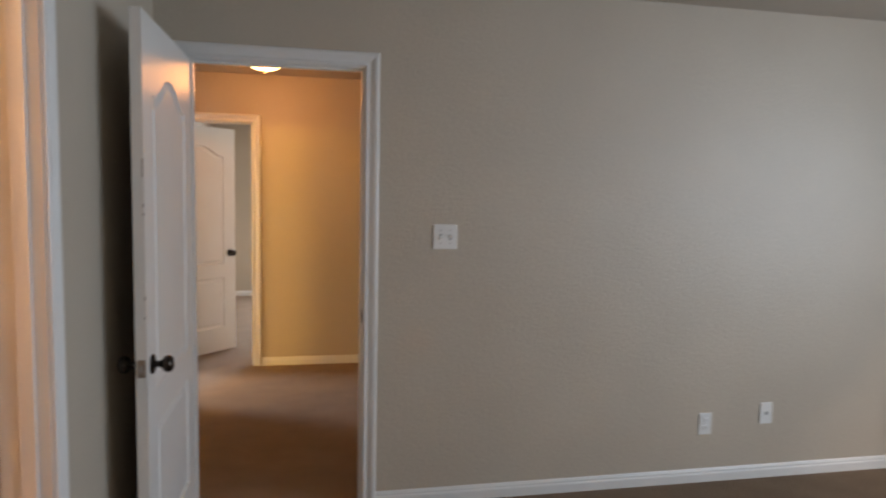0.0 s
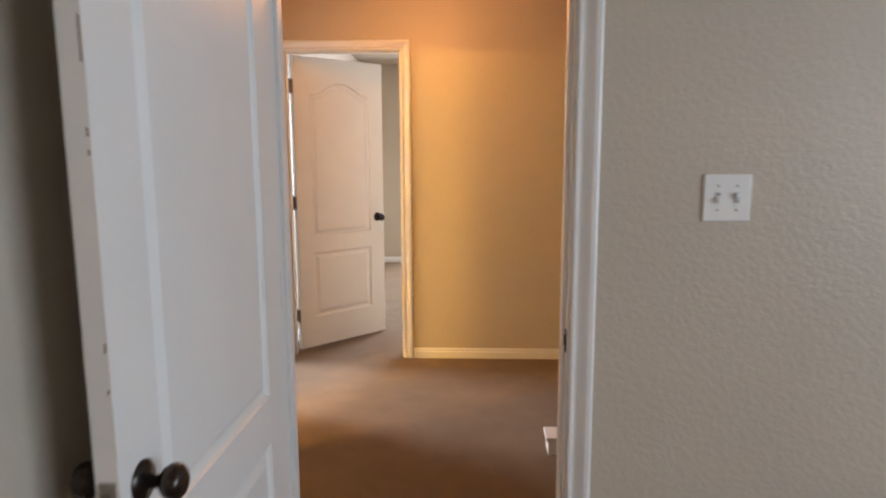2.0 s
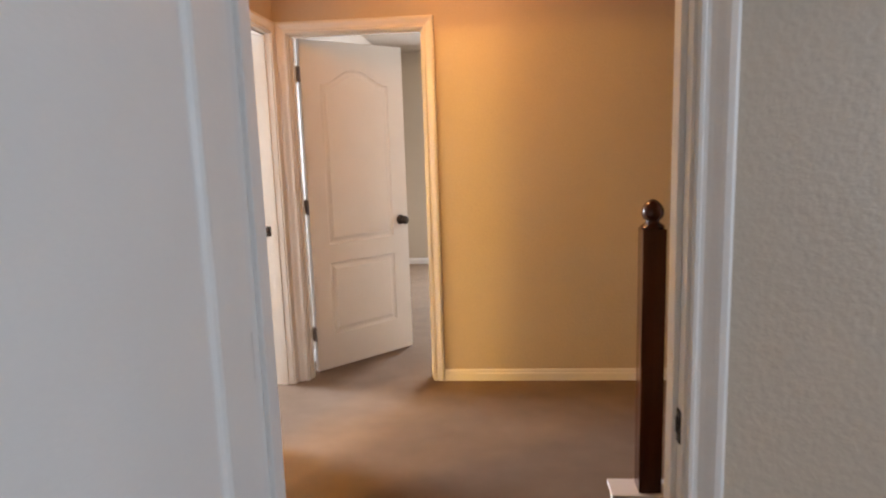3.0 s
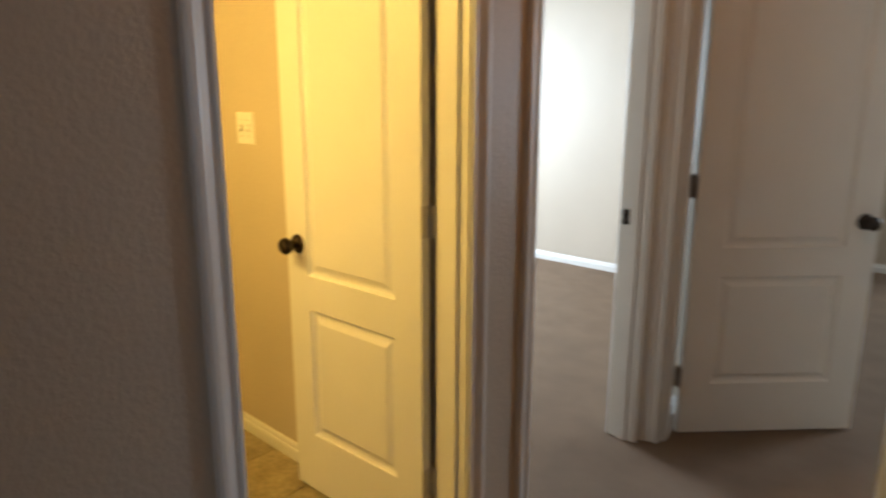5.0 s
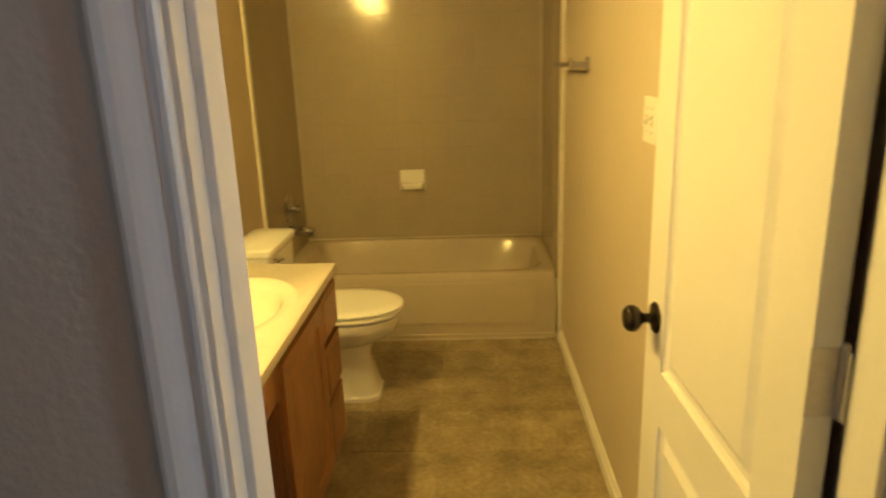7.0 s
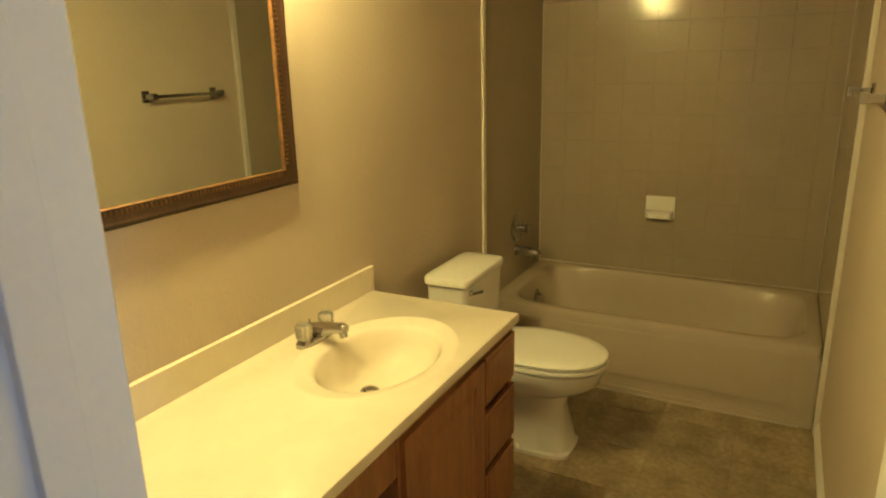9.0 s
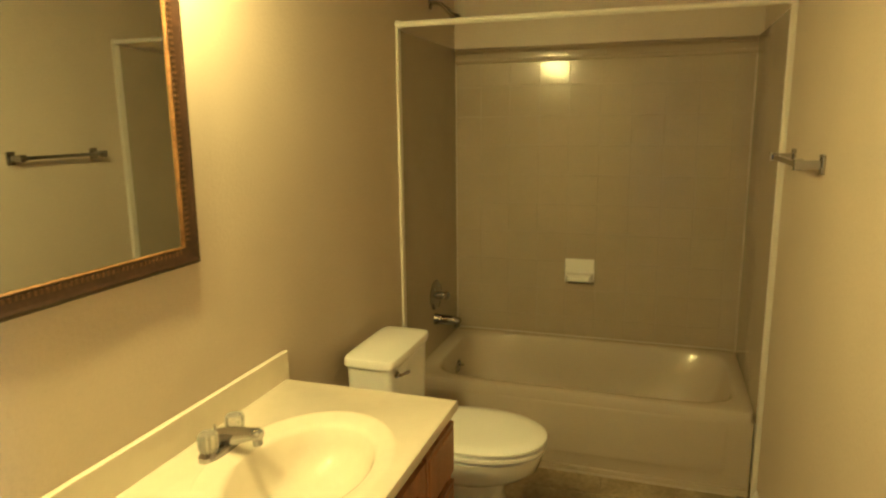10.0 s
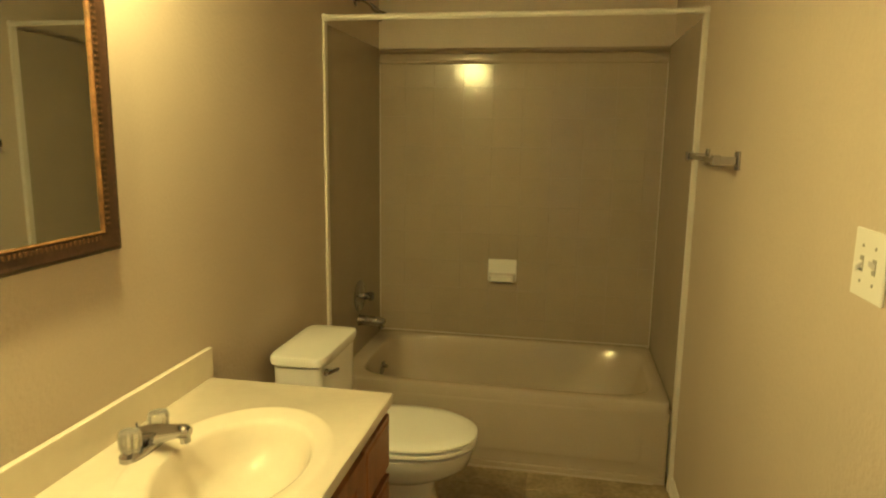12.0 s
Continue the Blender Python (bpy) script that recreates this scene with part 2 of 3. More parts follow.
def moulded_face(bm, outline, panels, steps, y, out):
    """A flat face in the plane y with sunk moulded panels; out is +1 or -1, the way the face looks."""
    edges = []

    def loop(pts, depth):
        vs = [bm.verts.new((px, y - out * depth, pz)) for px, pz in pts]
        return vs

    def ring_edges(vs):
        return [bm.edges.new((vs[i], vs[(i + 1) % len(vs)])) for i in range(len(vs))]
    outer = loop(outline, 0)
    edges += ring_edges(outer)
    for pts in panels:
        first = loop(pts, 0)
        edges += ring_edges(first)
        last = first
        for d, depth in steps:
            nxt = loop(inset(pts, d), depth)
            for i in range(len(pts)):
                k = (i + 1) % len(pts)
                bm.faces.new((last[i], last[k], nxt[k], nxt[i]))
            last = nxt
        bm.faces.new(last)
    bmesh.ops.triangle_fill(bm, use_beauty=True, use_dissolve=False, edges=edges)
    return outer


def panel_slab(x0, x1, z0, z1, y0, y1, panels, steps):
    """A closed slab from y0 (back) to y1 (front), its front moulded."""
    bm = bmesh.new()
    front = moulded_face(bm, [(x0, z0), (x1, z0), (x1, z1), (x0, z1)], panels, steps, y1, 1 if y1 > y0 else -1)
    back = [bm.verts.new((v.co.x, y0, v.co.z)) for v in front]
    for i in range(4):
        k = (i + 1) % 4
        bm.faces.new((front[i], front[k], back[k], back[i]))
    bm.faces.new(back)
    return bm


def door_leaf(name, m, w, label, knob=True, knob_mat=BRONZE, side=1, hinges=(0.25, 1.05, 1.84), t=0.035, hinge_mat=HINGE):
    """A moulded two-panel door with an arched upper panel. Local: hinge at the origin, leaf along +x, thickness along y.
    side: the face (+1 or -1 in y) on which the hinge barrels sit."""
    z0, z1 = 0.012, DOOR_H - 0.004
    bm = bmesh.new()
    st = min(0.125, w * 0.175)
    panels = [arched(st, w - st, 0.808, 1.79, 0.085), rounded_rect(st, w - st, 0.230, 0.690)]
    steps = [(0.003, 0.006), (0.010, 0.011), (0.018, 0.012), (0.026, 0.010), (0.042, 0.002)]
    o = [(0, z0), (w, z0), (w, z1), (0, z1)]
    fa = moulded_face(bm, o, panels, steps, t / 2, 1)
    fb = moulded_face(bm, o, panels, steps, -t / 2, -1)
    for i in range(4):
        k = (i + 1) % 4
        bm.faces.new((fa[i], fa[k], fb[k], fb[i]))
    leaf = new(name, mesh_of(name, bm, WHITE))
    leaf.matrix_basis = m
    tagged(leaf, label, "door", "interior doors", "structure")
    kz, kx = 0.91, w - 0.062
    for s in (-1, 1):
        kb = bmesh.new()
        turned(kb, [(0.033, 0), (0.033, 0.003), (0.029, 0.007), (0.014, 0.010), (0.012, 0.012)], "y", (0, 0, 0), 28)
        rose = part("knob_rose", kb, knob_mat, leaf, "round dark bronze rose", True, pose(kx, s * t / 2, kz, 0, 0, 0 if s > 0 else 180))
        kb = bmesh.new()
        turned(kb, [(0.011, 0.010), (0.0105, 0.026), (0.014, 0.031), (0.022, 0.036), (0.0275, 0.044), (0.0285, 0.052), (0.026, 0.060), (0.019, 0.066), (0.009, 0.068)], "y", (0, 0, 0), 28)
        part("knob", kb, knob_mat, rose, "round dark bronze door knob", True)
    pl = part("latch_plate", boxes(((w - 0.001, -0.0125, kz - 0.029), (w + 0.0015, 0.0125, kz + 0.029), 0.001)), NICKEL, leaf, "aged metal latch plate")
    kb = bmesh.new()
    loft(kb, [[(w, -0.006, kz - 0.012), (w, 0.006, kz - 0.012), (w, 0.006, kz + 0.012), (w, -0.006, kz + 0.012)],
              [(w + 0.010, -0.006, kz - 0.011), (w + 0.003, 0.006, kz - 0.011), (w + 0.003, 0.006, kz + 0.011), (w + 0.010, -0.006, kz + 0.011)]])
    part("latch_bolt", kb, NICKEL, pl)
    for hz in hinges:
        kb = bmesh.new()
        box(kb, (-0.0015, -t / 2 + 0.003, hz - 0.045), (0.0015, t / 2, hz + 0.045))
        for z in (-0.03, 0.0, 0.03):
            turned(kb, [(0.0022, side * -0.0005), (0.0034, side * -0.0002), (0.0030, side * 0.0008)], "y", (0.012, side * (t / 2 + 0.0005), hz + z), 8)
        box(kb, (-0.020, side * (t / 2 + 0.001) - 0.0012, hz - 0.044), (0.020, side * (t / 2 + 0.001) + 0.0012, hz + 0.044))
        turned(kb, [(0.006, hz - 0.046), (0.006, hz - 0.017), (0.0052, hz - 0.016), (0.006, hz - 0.015), (0.006, hz + 0.015), (0.0052, hz + 0.016), (0.006, hz + 0.017), (0.006, hz + 0.046), (0.004, hz + 0.050)], "z", (-0.003, side * (t / 2 + 0.004), 0), 14)
        part("hinge", kb, hinge_mat, leaf, "three-inch butt hinge")
    return leaf


def skirting(name, a, b, normal, h=0.070, t=0.014):
    """A moulded baseboard along the wall line a to b; normal points into the room."""
    prof = [(0, 0), (t, 0), (t, h * 0.58), (t * 0.86, h * 0.66), (t * 0.62, h * 0.70), (t * 0.62, h * 0.82), (t * 0.35, h * 0.95), (t * 0.2, h), (0, h)]
    bm = bmesh.new()
    loft(bm, [[(p[0] + normal[0] * u, p[1] + normal[1] * u, z) for u, z in prof] for p in (a, b)])
    return solid(name, bm, TRIM, "white painted moulded baseboard", "baseboard")


# ---- structure ----
wall("wall_hall_west", "y", -0.115, 0.0, -0.195, 6.5, [(0.803 - J, 1.485 + J, 0, DOOR_H + J), (1.79 - J, 2.54 + J, 0, DOOR_H + J)])
wall("wall_hall_north", "x", 2.604, 2.719, 0.0, 4.0, [(0.08 - J, 0.842 + J, 0, DOOR_H + J)])
wall("wall_hall_east", "y", 4.0, 4.115, 0.035, 6.5)
wall("wall_bedroom_north", "x", -0.08, 0.035, 0.0, 5.3, [(0.80 - J, 1.548 + J, 0, DOOR_H + J)])
wall("wall_bedroom_west", "y", 0.545, 0.66, -5.2, -0.08, [(-2.05 - J, -1.30 + J, 0, DOOR_H + J)])
wall("wall_bedroom_south", "x", -5.315, -5.2, 0.545, 5.415)
wall("wall_bedroom_east", "y", 5.3, 5.415, -5.2, 0.035, [(-4.25, -1.25, 0.9, 2.1)])
wall("wall_closet_west", "y", -1.0, -0.9, -2.6, -0.195)
wall("wall_closet_south", "x", -2.7, -2.6, -1.0, 0.545)
wall("wall_closet_north", "x", -0.195, -0.115, -1.0, -0.115)
wall("wall_bath_south", "x", -0.115, 0.0, -3.613, -0.115)
wall("wall_bath_west", "y", -3.613, -3.498, 0.0, 1.52)
wall("wall_bath_north", "x", 1.52, 1.635, -3.613, -0.115)
wall("wall_west_room_west", "y", -3.728, -3.613, 1.635, 5.0, [(2.8, 4.0, 0.9, 2.1)])
wall("wall_west_room_north", "x", 5.0, 5.115, -3.728, -0.115)
wall("wall_north_room_north", "x", 6.5, 6.615, -0.115, 4.115, [(1.6, 2.8, 0.9, 2.1)])
solid("floor", boxes(((-0.115, -5.315, -0.12), (5.415, 6.615, 0.0)), ((-3.728, 1.52, -0.12), (-0.115, 6.615, 0.0)), ((-1.0, -2.7, -0.12), (-0.115, -0.115, 0.0))), CARPET, "tan cut-pile carpet with worn patches", "carpet")
solid("floor_bath", boxes(((-3.613, -0.115, -0.12), (-0.115, 1.52, -0.003))), GROUT, "bathroom subfloor with dark joints", "floor")
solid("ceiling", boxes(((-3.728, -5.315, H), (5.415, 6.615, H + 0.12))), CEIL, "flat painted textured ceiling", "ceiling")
solid("ground", boxes(((-400, -400, -3.2), (400, 400, -3.0))), GROUND, "lawn below the upper floor windows", "ground")


def window(name, m, w, h):
    """A white sash window that fills an opening; local x along the wall, y into it."""
    top = thing(name, m, "white framed sash window", "window", kind="structure")
    part("window_frame", boxes(((0, 0.03, 0), (0.04, 0.09, h), 0.003), ((w - 0.04, 0.03, 0), (w, 0.09, h), 0.003), ((0.04, 0.03, 0), (w - 0.04, 0.09, 0.04), 0.003),
                               ((0.04, 0.03, h - 0.04), (w - 0.04, 0.09, h), 0.003), ((0.04, 0.04, h / 2 - 0.02), (w - 0.04, 0.08, h / 2 + 0.02), 0.003)), TRIM, top)
    for z0, z1 in ((0.04, h / 2 - 0.02), (h / 2 + 0.02, h - 0.04)):
        p = part("pane", boxes(((0.04, 0.058, z0), (w - 0.04, 0.062, z1))), PANE, top)
        p.visible_shadow = False
    part("window_sill", boxes(((-0.03, -0.03, -0.02), (w + 0.03, 0.03, 0.0), 0.004)), TRIM, top)


window("window_1", pose(5.3, -1.25, 0.9, 0, 0, -90), 3.0, 1.2)
window("window_2", pose(1.6, 6.5, 0.9, 0, 0, 0), 1.2, 1.2)
window("window_3", pose(-3.613, 2.8, 0.9, 0, 0, 90), 1.2, 1.2)

# ---- door frames and doors ----
door_frame("door_frame_1", pose(0.80, -0.08, 0), 0.748, 0.115, strike=(0.748, 0.91, 0.030))
door_frame("door_frame_2", pose(0.08, 2.604, 0), 0.762, 0.115)
door_frame("door_frame_3", pose(0, 1.79, 0, 0, 0, 90), 0.75, 0.115, strike=(0.75, 0.935, 0.088))
door_frame("door_frame_4", pose(0, 0.803, 0, 0, 0, 90), 0.682, 0.115)
door_frame("door_frame_5", pose(0.66, -2.05, 0, 0, 0, 90), 0.75, 0.115)
door_leaf("door_1", pose(0.787, -0.088, 0, 0, 0, -90.5), 0.80, "open white moulded two-panel door, arched upper panel, scuffed edge", side=-1)
for z, h in ((1.52, 0.06), (1.425, 0.012), (1.40, 0.008), (1.13, 0.014), (1.07, 0.008)):
    part("paint_chip", boxes(((0.7995, 0.0125, z), (0.8006, 0.0148, z + h))), CHIP, bpy.data.objects["door_1"], "dark chip in the paint")
door_leaf("door_2", pose(0.094, 2.738, 0, 0, 0, 46), 0.755, "half-open white moulded two-panel door with arched upper panel", side=1, hinge_mat=NICKEL)
door_leaf("door_4", pose(-0.138, 1.465, 0, 0, 0, 181.5), 0.625, "wide open white moulded two-panel bathroom door", side=-1)
door_leaf("door_5", pose(0.515, -1.322, 0, 0, 0, 178), 0.73, "open white moulded closet door", side=-1)

# baseboards
skirting("baseboard_hall_north", (0.912, 2.604), (4.0, 2.604), (0, -1))
skirting("baseboard_hall_west", (0, 0.035), (0, 0.733), (1, 0))
skirting("baseboard_hall_mid", (0, 1.555), (0, 1.72), (1, 0))
skirting("baseboard_hall_south", (1.61, 0.035), (4.0, 0.035), (0, 1))
skirting("baseboard_bedroom_north", (1.61, -0.08), (5.3, -0.08), (0, -1))
skirting("baseboard_bedroom_west", (0.66, -0.1), (0.66, -1.23), (1, 0))
skirting("baseboard_bath_north", (-0.16, 1.52), (-2.655, 1.52), (0, -1))
skirting("baseboard_north_room_west", (0, 2.8), (0, 6.5), (1, 0))
skirting("baseboard_north_room_east", (4.0, 2.72), (4.0, 6.5), (-1, 0))
skirting("baseboard_north_room_north", (0, 6.5), (4.0, 6.5), (0, -1))
skirting("baseboard_west_room_north", (-3.613, 5.0), (-0.115, 5.0), (0, -1))
skirting("baseboard_west_room_west", (-3.613, 1.635), (-3.613, 5.0), (1, 0))

# ---- hall ----
light = thing("ceiling_light", pose(1.0, 1.775, H), "lit frosted glass dome ceiling light with metal rim", "ceiling light")
bm = bmesh.new()
turned(bm, [(0.165, 0.0), (0.165, -0.012), (0.155, -0.022), (0.14, -0.022)], "z")
part("rim", bm, NICKEL, light, "", True)
bm = bmesh.new()
turned(bm, [(0.148, -0.018), (0.146, -0.035), (0.132, -0.062), (0.10, -0.088), (0.06, -0.102), (0.015, -0.108)], "z")
part("shade", bm, SHADE, light, "glowing frosted glass dome", True)
bm = bmesh.new()
turned(bm, [(0.012, -0.106), (0.014, -0.114), (0.008, -0.124), (0.003, -0.128)], "z", n=16)
part("finial", bm, NICKEL, light, "", True)
lamp("hall_bulb", "POINT", pose(1.0, 1.775, H - 0.20), 15.5, ORANGE, 0.10)
lamp("closet_bulb_light", "POINT", pose(-0.35, -1.58, 2.25), 95, (1.0, 0.60, 0.29), 0.05)

# stair curb with its newel post
curb = thing("stair_curb", pose(1.65, 1.15, 0), "white painted low stair curb with an overhanging cap", "stair curb")
part("curb_body", boxes(((0.012, 0.012, 0), (1.5, 0.118, 0.068), 0.002)), TRIM, curb)
part("cap", boxes(((0, 0, 0.068), (1.5, 0.13, 0.088), 0.004)), TRIM, curb)
newel = thing("newel_post", pose(1.792, 1.210, 0.088), "dark cherry wood newel post with acorn finial", "newel post")
bm = bmesh.new()
box(bm, (-0.042, -0.042, 0.0), (0.042, 0.042, 1.0), 0.004)
part("post", bm, CHERRY, newel)
bm = bmesh.new()
turned(bm, [(0.040, 1.0), (0.044, 1.006), (0.036, 1.014), (0.026, 1.020), (0.024, 1.028), (0.034, 1.036), (0.040, 1.052), (0.038, 1.070), (0.028, 1.088), (0.014, 1.100), (0.004, 1.104)], "z", n=24)
part("acorn_finial", bm, CHERRY, newel, "glossy dark acorn finial", True)

# ---- wall plates ----


def switch_plate(name, m, label):
    """A two-gang toggle plate; local x along the wall, y out of it, z up from the centre."""
    t = thing(name, m, label, "light switch")
    part("plate", boxes(((-0.058, 0, -0.058), (0.058, 0.006, 0.058), 0.003)), PLATE, t)
    for x in (-0.023, 0.023):
        # raised grey patch, the slot's shade put into its colour
        part("toggle_slot", boxes(((x - 0.006, 0.0055, -0.013), (x + 0.006, 0.0072, 0.013))), SLOT, t, "toggle slot with its shade painted in grey")
        bm = bmesh.new()
        s = 1 if x < 0 else -1
        loft(bm, [[(x - 0.0045, 0.006, -0.006), (x + 0.0045, 0.006, -0.006), (x + 0.0045, 0.006, 0.006), (x - 0.0045, 0.006, 0.006)],
                  [(x - 0.0035, 0.017, s * 0.008 - 0.004), (x + 0.0035, 0.017, s * 0.008 - 0.004), (x + 0.0035, 0.017, s * 0.008 + 0.004), (x - 0.0035, 0.017, s * 0.008 + 0.004)]])
        part("toggle", bm, PLATE, t)
        for z in (-0.030, 0.030):
            bm = bmesh.new()
            turned(bm, [(0.0032, 0.0055), (0.003, 0.0072), (0.001, 0.0075)], "y", (x, 0, z), 10)
            part("screw", bm, SLOT, t)
    return t


switch_plate("switch_plate", pose(1.932, -0.08, 1.287, 0, 0, 180), "white two-gang toggle switch plate on greige wall")
switch_plate("switch_plate", pose(-1.128, 1.52, 1.275, 0, 0, 180), "white two-gang toggle switch plate on bathroom wall")
outlet = thing("wall_outlet", pose(3.345, -0.08, 0.312, 0, 0, 180), "white duplex outlet plate low on the wall", "outlet")
part("plate", boxes(((-0.036, 0, -0.058), (0.036, 0.006, 0.058), 0.003)), PLATE, outlet)
for z in (-0.020, 0.020):
    face = part("receptacle", boxes(((-0.016, 0.005, z - 0.014), (0.016, 0.0085, z + 0.014), 0.003)), PLATE, outlet)
    for x in (-0.006, 0.006):
        part("slot", boxes(((x - 0.0012, 0.008, z - 0.004), (x + 0.0012, 0.0092, z + 0.005))), SLOT, face)
jack = thing("phone_jack_plate", pose(3.705, -0.08, 0.352, 0, 0, 180), "white wall plate with one dark jack", "wall plate")
part("plate", boxes(((-0.036, 0, -0.058), (0.036, 0.006, 0.058), 0.003)), PLATE, jack)
part("jack", boxes(((-0.010, 0.005, -0.008), (0.010, 0.0085, 0.008), 0.001)), SLOT, jack, "dark jack socket")

# ---- bathroom: tub and surround ----
TX0, TX1 = -3.452, -2.673   # back and front of the tub
tub = thing("bathtub", pose(-0.038, 0, 0), "glossy almond alcove bathtub with panelled apron", "bathtub")
cx, cy = (TX0 + TX1) / 2, 0.75
ZR = 0.372


def tub_ring(z, inx0, inx1, iny0, iny1, e):
    x0, x1, y0, y1 = TX0 + inx0, TX1 - inx1, 0.0065 + iny0, 1.4995 - iny1
    return oval((x0 + x1) / 2, (y0 + y1) / 2, z, (x1 - x0) / 2, (y1 - y0) / 2, 96, e)


bm = bmesh.new()
loft(bm, [tub_ring(ZR - 0.05, 0.0, 0.0, 0, 0, 40), tub_ring(ZR - 0.014, 0, 0, 0, 0, 40), tub_ring(ZR - 0.004, 0.002, 0.004, 0.002, 0.002, 36),
          tub_ring(ZR, 0.010, 0.012, 0.01, 0.01, 30), tub_ring(ZR, 0.042, 0.046, 0.075, 0.045, 6.0), tub_ring(ZR - 0.005, 0.050, 0.055, 0.086, 0.056, 5.6),
          tub_ring(ZR - 0.022, 0.056, 0.062, 0.094, 0.066, 5.2), tub_ring(ZR - 0.12, 0.078, 0.084, 0.118, 0.092, 4.6), tub_ring(ZR - 0.24, 0.112, 0.115, 0.15, 0.135, 4.0),
          tub_ring(ZR - 0.30, 0.14, 0.14, 0.185, 0.18, 3.6), tub_ring(ZR - 0.318, 0.20, 0.20, 0.26, 0.27, 3.2)], cap_start=False)
part("basin", bm, ACRYLIC, tub, "", True)
bm = panel_slab(0.004, 1.499, 0.03, ZR - 0.045, 0.03, 0, [rounded_rect(0.04, 1.405, 0.080, ZR - 0.047, 0.045)], [(0.004, -0.002), (0.010, -0.0045), (0.018, -0.005)])
part("apron", bm, ACRYLIC, tub, "", True, pose(TX1 - 0.004, 0, 0, 0, 0, 90))
part("kick_rail", boxes(((TX1 - 0.02, 0.004, 0), (TX1 + 0.006, 1.499, 0.03), 0.005)), ACRYLIC, tub)
part("caulk_bead", boxes(((TX1 + 0.004, 0.03, 0), (TX1 + 0.012, 1.45, 0.008), 0.003)), BEAD, tub)
bm = bmesh.new()
turned(bm, [(0.036, 0.0), (0.036, 0.004), (0.030, 0.010), (0.012, 0.013)], "y", n=28)
turned(bm, [(0.008, 0.010), (0.008, 0.030), (0.004, 0.032)], "y", (0, 0, 0.01), 10)
part("overflow_plate", bm, CHROME, tub, "round chrome overflow plate with lever", True, pose(-3.06, 0.128, 0.285, -6, 0, 0))

SUR = thing("tub_surround", pose(-0.038, 0, 0), "beige tiled tub surround with smooth side panels", "tub surround")
part("side_panel", boxes(((-3.46, 0.0005, ZR - 0.04), (-2.645, 0.006, 1.926), 0.001)), TILE, SUR)
part("side_panel", boxes(((-3.46, 1.500, ZR - 0.04), (-2.645, 1.5195, 1.926), 0.001)), TILE, SUR)
bm = bmesh.new()
prof = [(0.0, 1.846), (0.010, 1.849), (0.012, 1.862), (0.007, 1.870), (0.007, 1.900), (0.013, 1.906), (0.015, 1.918), (0.010, 1.926), (0.0, 1.926)]
loft(bm, [[(-3.46 + u, y, z) for u, z in prof] for y in (0.006, 1.500)])
part("top_border", bm, TILE, SUR, "moulded top border")
part("grout_bed", boxes(((-3.4598, 0.006, ZR), (-3.4526, 1.500, 1.846))), TGROUT, SUR)
for y0, y1 in ((0.0005, 0.012), (1.500, 1.5195)):
    part("edge_trim", boxes(((-2.645, y0, 0.0), (-2.612, y1, 1.935), 0.004)), CAULK, SUR, "white vertical edge strip")
part("corner_caulk", boxes(((-3.455, 0.006, ZR), (-3.447, 0.012, 1.846), 0.002)), BEAD, SUR)
part("corner_caulk", boxes(((-3.455, 1.494, ZR), (-3.447, 1.500, 1.846), 0.002)), BEAD, SUR)
part("rim_caulk", boxes(((-3.456, 0.01, ZR - 0.002), (-3.443, 1.49, ZR + 0.006), 0.003)), BEAD, SUR)

rod = thing("shower_rod", pose(-2.666, 0, 1.948), "white straight shower curtain rod between the walls", "shower rod")
bm = bmesh.new()
tube(bm, [(0, 0.0, 0), (0, 0.70, 0)], 0.0125, 16)
part("outer_tube", bm, CAULK, rod, "", True)
bm = bmesh.new()
tube(bm, [(0, 0.70, 0), (0, 1.52, 0)], 0.0108, 16)
part("inner_tube", bm, CAULK, rod, "", True)
for y, s in ((0.0, 1), (1.52, -1)):
    bm = bmesh.new()
    turned(bm, [(0.017, 0), (0.017, s * 0.018), (0.014, s * 0.022)], "y", (0, y, 0), 18)
    part("end_cap", bm, CAULK, rod, "", True)

dish = thing("soap_dish", pose(-3.4905, 0.70, 0.75), "white ceramic soap dish set in the tiles", "soap dish")
bm = bmesh.new()
box(bm, (0, -0.078, -0.062), (0.012, 0.078, 0.062), 0.005)
part("back_plate", bm, PORCELAIN, dish)
bm = bmesh.new()
loft(bm, [[(0.008, -0.072, -0.062), (0.008, 0.072, -0.062), (0.008, 0.072, -0.014), (0.008, -0.072, -0.014)],
          [(0.045, -0.066, -0.060), (0.045, 0.066, -0.060), (0.045, 0.066, -0.020), (0.045, -0.066, -0.020)],
          [(0.062, -0.055, -0.052), (0.062, 0.055, -0.052), (0.062, 0.055, -0.028), (0.062, -0.055, -0.028)]])
part("tray", bm, PORCELAIN, dish)

# shower and tub fittings on the south wall of the alcove
shower = thing("wall_shower", pose(-3.098, 0.0, 2.10), "chrome shower head on a bent arm", "shower head")
bm = bmesh.new()
turned(bm, [(0.030, 0.0), (0.030, 0.003), (0.020, 0.010), (0.010, 0.012)], "y", n=24)
part("flange", bm, CHROME, shower, "", True)
bm = bmesh.new()
tube(bm, [(0, 0.005, 0), (0, 0.030, 0.003), (0, 0.054, -0.005), (0, 0.074, -0.020), (0, 0.090, -0.036)], 0.0095)
part("arm", bm, CHROME, shower, "", True)
bm = bmesh.new()
tube(bm, [(0, 0.086, -0.032), (0, 0.097, -0.043), (0, 0.105, -0.051), (0, 0.120, -0.066), (0, 0.131, -0.077), (0, 0.135, -0.081)], [0.013, 0.013, 0.011, 0.020, 0.027, 0.026], 20)
part("head", bm, CHROME, shower, "", True)
